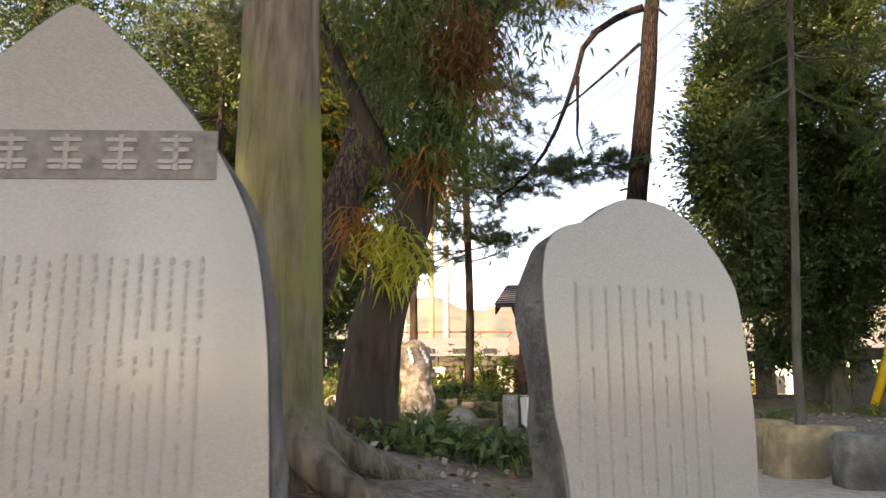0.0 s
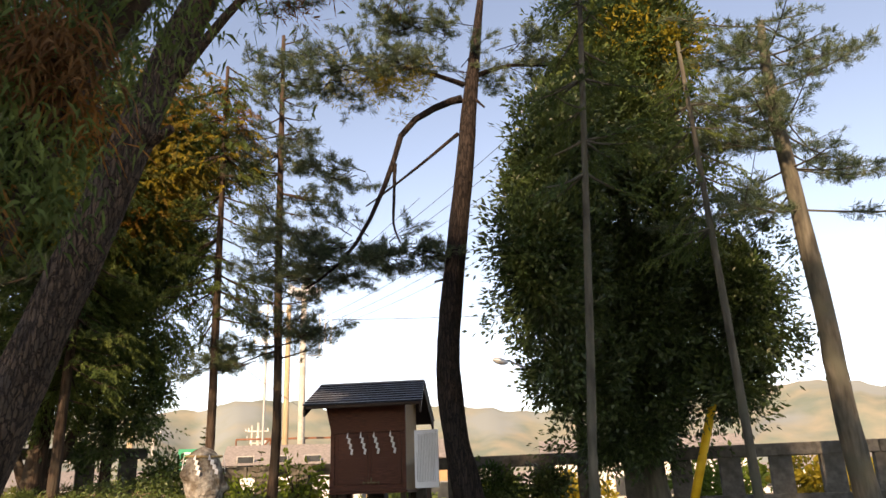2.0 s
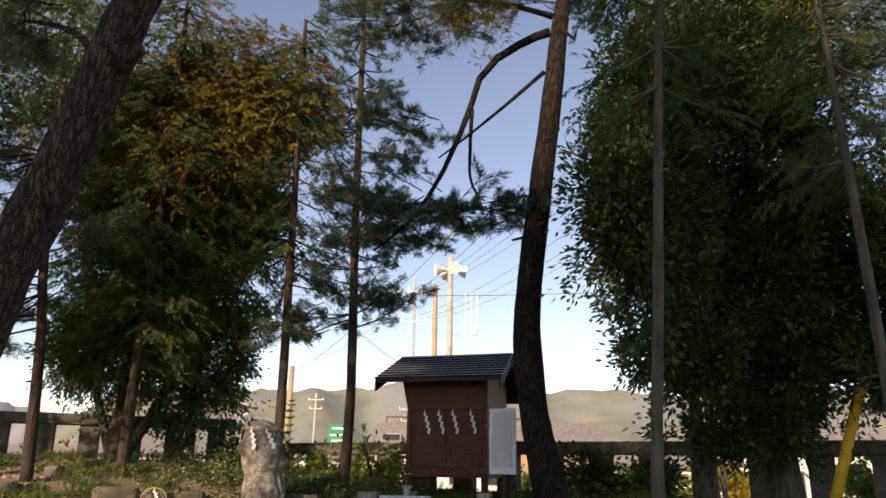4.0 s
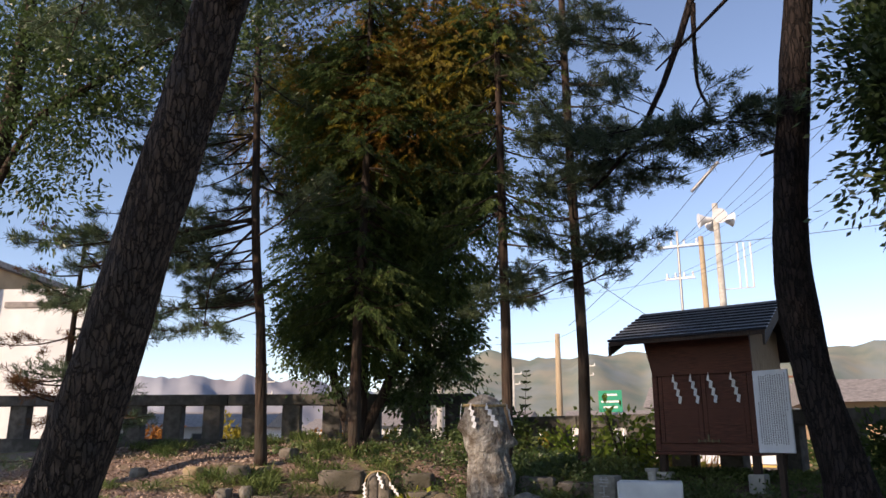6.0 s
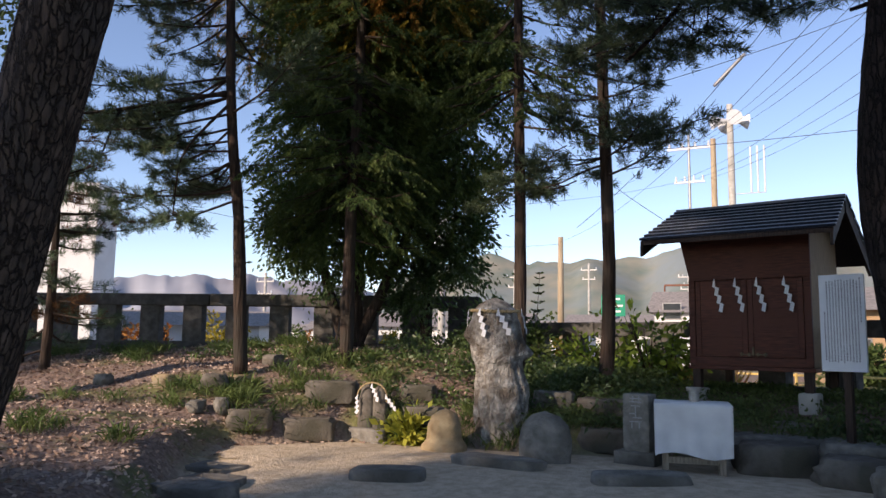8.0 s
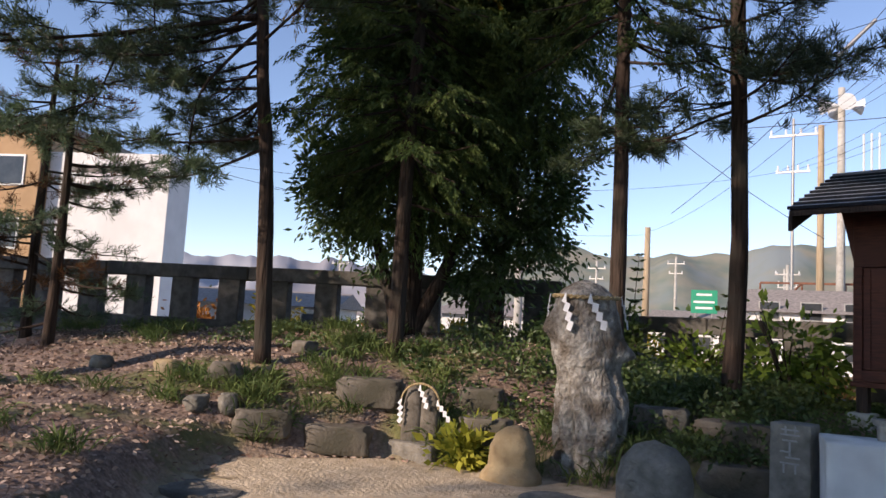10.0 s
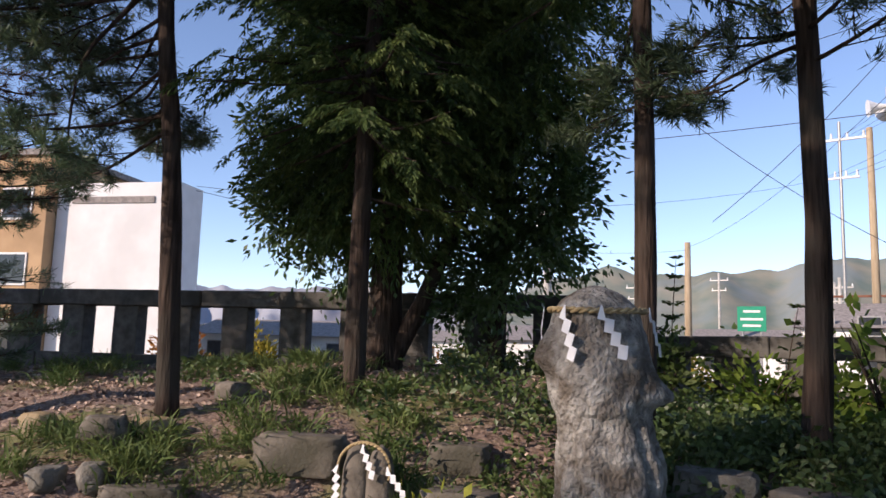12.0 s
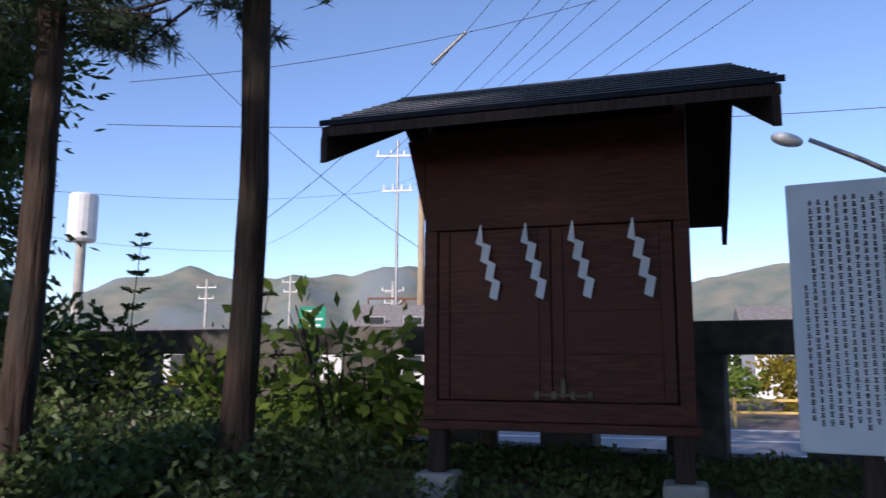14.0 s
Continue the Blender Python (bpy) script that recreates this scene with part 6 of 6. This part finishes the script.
# low leafy undergrowth behind the stones
p = np.concatenate([on_bed(rg, 330, -0.9, 5.5, 15.1, 18.8, 0.35, lambda x, y: ~((x > 1.0) & (x < 4.2) & (y > 15.7))), on_bed(rg, 36, -6, -2, 15.2, 18, 0.3, patchy(1.1, 4, 0.3)), on_bed(rg, 60, -2.9, -0.6, 15.2, 18.4, 0.3), on_bed(rg, 60, 0.2, 1.7, 4.2, 8.5, 0.05)])
n = 70
hgt = 0.1 + 0.26 * rg.rand(len(p)) * np.clip((p[:, 1] - 14.9) / 1.2, 0.25, 1)
off = rg.normal(size=(len(p), n, 3)) * 0.13
off[:, :, 2] = rg.rand(len(p), n) * hgt[:, None]
pos = (p[:, None, :] + off).reshape(-1, 3)
dr = rg.normal(size=pos.shape) + (0, 0, 0.3)
v, f = blades(pos, dr, 0.07, 0.035, rg, 0.2)
tagged(mesh_object("undergrowth", v, f, mat("undergrowth leaves", (0.042, 0.078, 0.024), (0.11, 0.155, 0.046), 2.0, 0.45, 0, translucent=0.3, vary=0.5)), "low dark green leafy undergrowth behind the stones", "undergrowth", kind="stuff")


def shrub(x, y, z0, rx, ry, rz, n, size, material, label, seed, stems=5):
    s = empty("shrub", pose(x, y, z0))
    rr = np.random.RandomState(seed)
    bm = bmesh.new()
    for k in range(stems):
        a = rr.rand() * 6.28
        e = Vector((math.cos(a) * rx * 0.7, math.sin(a) * ry * 0.7, rz * (1.2 + 0.6 * rr.rand())))
        tube(bm, [(0.02 * k, 0, -0.1), e * 0.5 + Vector((0, 0, 0.1)), e], [0.012, 0.009, 0.004], 5)
    part("woody_base", bm, BARK_THIN, s)
    crown("leaves", [(0, 0, rz, rx, ry, rz)], n, 16, size, size * 0.55, material, s, seed=seed, spread=0.09, shell=0.3)
    return tagged(s, label, "shrub", "shrubs")


# low cover under and behind the shrine
p = on_bed(rg, 260, 0.9, 4.6, 15.6, 17.9, 0.3)
off = rg.normal(size=(len(p), 40, 3)) * 0.11
off[:, :, 2] = rg.rand(len(p), 40) * 0.1
pos = (p[:, None, :] + off).reshape(-1, 3)
v, f = blades(pos, rg.normal(size=pos.shape) + (0, 0, 0.4), 0.06, 0.028, rg, 0.2)
tagged(mesh_object("ground_cover", v, f, GRASS), "low green ground cover round the shrine legs", "ground cover", kind="stuff")
for i, (x, y, rx, rz, n, m_) in enumerate([(0.5, 17.8, 0.5, 0.36, 34, LEAF_LIGHT), (1.05, 17.5, 0.36, 0.42, 26, LEAF_LIGHT), (-0.3, 18.3, 0.45, 0.34, 30, LEAF_LIGHT), (-1.3, 18.4, 0.4, 0.34, 30, LEAF_CYP), (-1.9, 18.1, 0.5, 0.4, 60, LEAF_DARK), (4.6, 16.5, 0.5, 0.4, 90, LEAF_CYP), (5.6, 16.2, 0.5, 0.35, 90, LEAF_DARK)]):
    shrub(x, y, gz(x, y), rx, rx * 0.8, rz, n, 0.1, m_, "leafy shrub growing against the stone fence", 90 + i)
shrub(0.85, 17.2, gz(0.85, 17.2), 0.55, 0.3, 0.58, 16, 0.12, LEAF_LIGHT, "yellow-green broad-leaved branch beside the shrine", 131, 6)


def sapling(x, y, z0, h, lean, pairs, leaf, material, label, seed):
    """A thin stem carrying pairs of leaflets, like a fern frond standing up."""
    r_ = np.random.RandomState(seed)
    s = empty("sapling", pose(x, y, z0))
    stem = curve_pts([(0, 0, -0.1), (lean * 0.3, 0, h * 0.5), (lean, 0.02, h)], 12)
    bm = bmesh.new()
    tube(bm, stem, list(np.linspace(0.009, 0.003, 12)), 5)
    part("stem", bm, BARK_THIN, s)
    pos, d = [], []
    for k in range(pairs):
        u = 0.35 + 0.65 * k / (pairs - 1)
        q = stem[min(11, int(u * 11))]
        a = k * 2.4
        reach = 0.16 * (1.1 - u) + 0.03
        for side in (0, math.pi):
            w = Vector((math.cos(a + side), math.sin(a + side), 0.45))
            for m_ in np.linspace(0.15, 1.0, 9):
                for e in (-1, 1):
                    pos.append(tuple(q + w * reach * m_))
                    o = Vector((-w.y, w.x, 0.1)) * e + w * 0.5
                    d.append(tuple(o))
    v, f = blades(np.array(pos), np.array(d) + r_.normal(size=(len(d), 3)) * 0.15, leaf, leaf * 0.36, r_, 0.1)
    mesh_object("leaves", v, f, material, s)
    return tagged(s, label, "sapling", "saplings")


for x, y, h, lean, n_, sd in ((-1.3, 18.6, 1.45, 0.06, 15, 201), (-0.16, 18.4, 1.2, 0.15, 8, 203)):
    sapling(x, y, gz(x, y), h, lean, n_, 0.06, LEAF_CYP, "thin sapling with feathery leaves rising past the fence rail", sd)
shrub(-1.45, 14.55, 0.12, 0.14, 0.12, 0.15, 34, 0.11, FERN, "bright yellow-green plant between small stones", 120, 3)
# sunlit autumn bushes and hedges outside the fence
for i, (x, y, rx, rz, m_) in enumerate([(-12.5, 20.5, 0.9, 1.05, FERN_DEAD), (-10.5, 21, 0.9, 1.05, LEAF_YELLOW), (-8.2, 22.5, 0.9, 1.05, FERN_DEAD), (-6.6, 23, 0.9, 1.05, LEAF_YELLOW), (-4.4, 23.5, 0.9, 0.95, LEAF_YELLOW), (-2.6, 23.8, 0.8, 0.9, LEAF_YELLOW), (-1.0, 23.0, 0.8, 0.8, LEAF_LIGHT), (0.6, 22.6, 0.7, 0.7, LEAF_YELLOW), (8.5, 40, 2.2, 1.0, LEAF_LIGHT), (12.5, 41, 2.4, 1.1, LEAF_YELLOW), (4, 41, 2.0, 0.9, LEAF_CYP), (15, 30, 2.2, 1.3, LEAF_LIGHT), (18, 27, 2.2, 1.2, LEAF_YELLOW)]):
    shrub(x, y, -0.35, rx, rx * 0.7, rz, 160, 0.13 if rx < 1 else 0.25, m_, "sunlit autumn bush outside the stone fence", 140 + i)

# dry autumn grass on the sunlit verge outside the fence
rv = np.random.RandomState(19)
n = 9000
xv = rv.uniform(-16, 1, n)
yv = 19.9 + np.where(xv < -1.6, (xv + 1.6) * 0.43, -(xv + 1.6) * 0.38) + rv.uniform(1.0, 7.5, n)
pos = np.stack([xv, yv, np.full(n, -0.36)], axis=1)
v, f = blades(pos, rv.normal(size=pos.shape) * (0.35, 0.35, 0.1) + (0, 0, 1), 1.5, 0.05, rv, 0.2)
tagged(mesh_object("dry_grass", v, f, mat("dry autumn grass", (0.36, 0.20, 0.04), (0.60, 0.42, 0.12), 0.8, 0.7, 0, (0.42, 0.12, 0.06), 0.35, translucent=0.3, vary=0.4)), "tall orange dry grass on the verge outside the fence", "grass", kind="stuff")
# houses of the town behind
rh = np.random.RandomState(31)
far = house(-55, 95, 20, 11, 8, 3.0, 1.4, RENDER_WHITE, TILE_GREY, "distant white house with a grey tiled roof")
for i in range(26):
    az, dist = radians(-62 + i * 4.1 + rh.rand() * 2), 95 + rh.rand() * 70
    copy_thing(far, pose(math.sin(az) * dist, math.cos(az) * dist + 6, -0.4, 0, 0, rh.uniform(-30, 30)))
rt = np.random.RandomState(8)
n = 16000
az, dist = np.radians(rt.uniform(-80, 65, 260)), rt.uniform(70, 190, 260)
cl = np.stack([np.sin(az) * dist, np.cos(az) * dist + 6, rt.uniform(0.2, 2.4, 260)], axis=1)
pos = np.repeat(cl, 80, axis=0) + rt.normal(size=(260 * 80, 3)) * (1.3, 1.3, 0.9)
v, f = blades(pos, rt.normal(size=pos.shape), 0.7, 0.45, rt)
tagged(mesh_object("far_trees", v, f, LEAF_CYP), "garden trees among distant houses", "trees", kind="stuff")
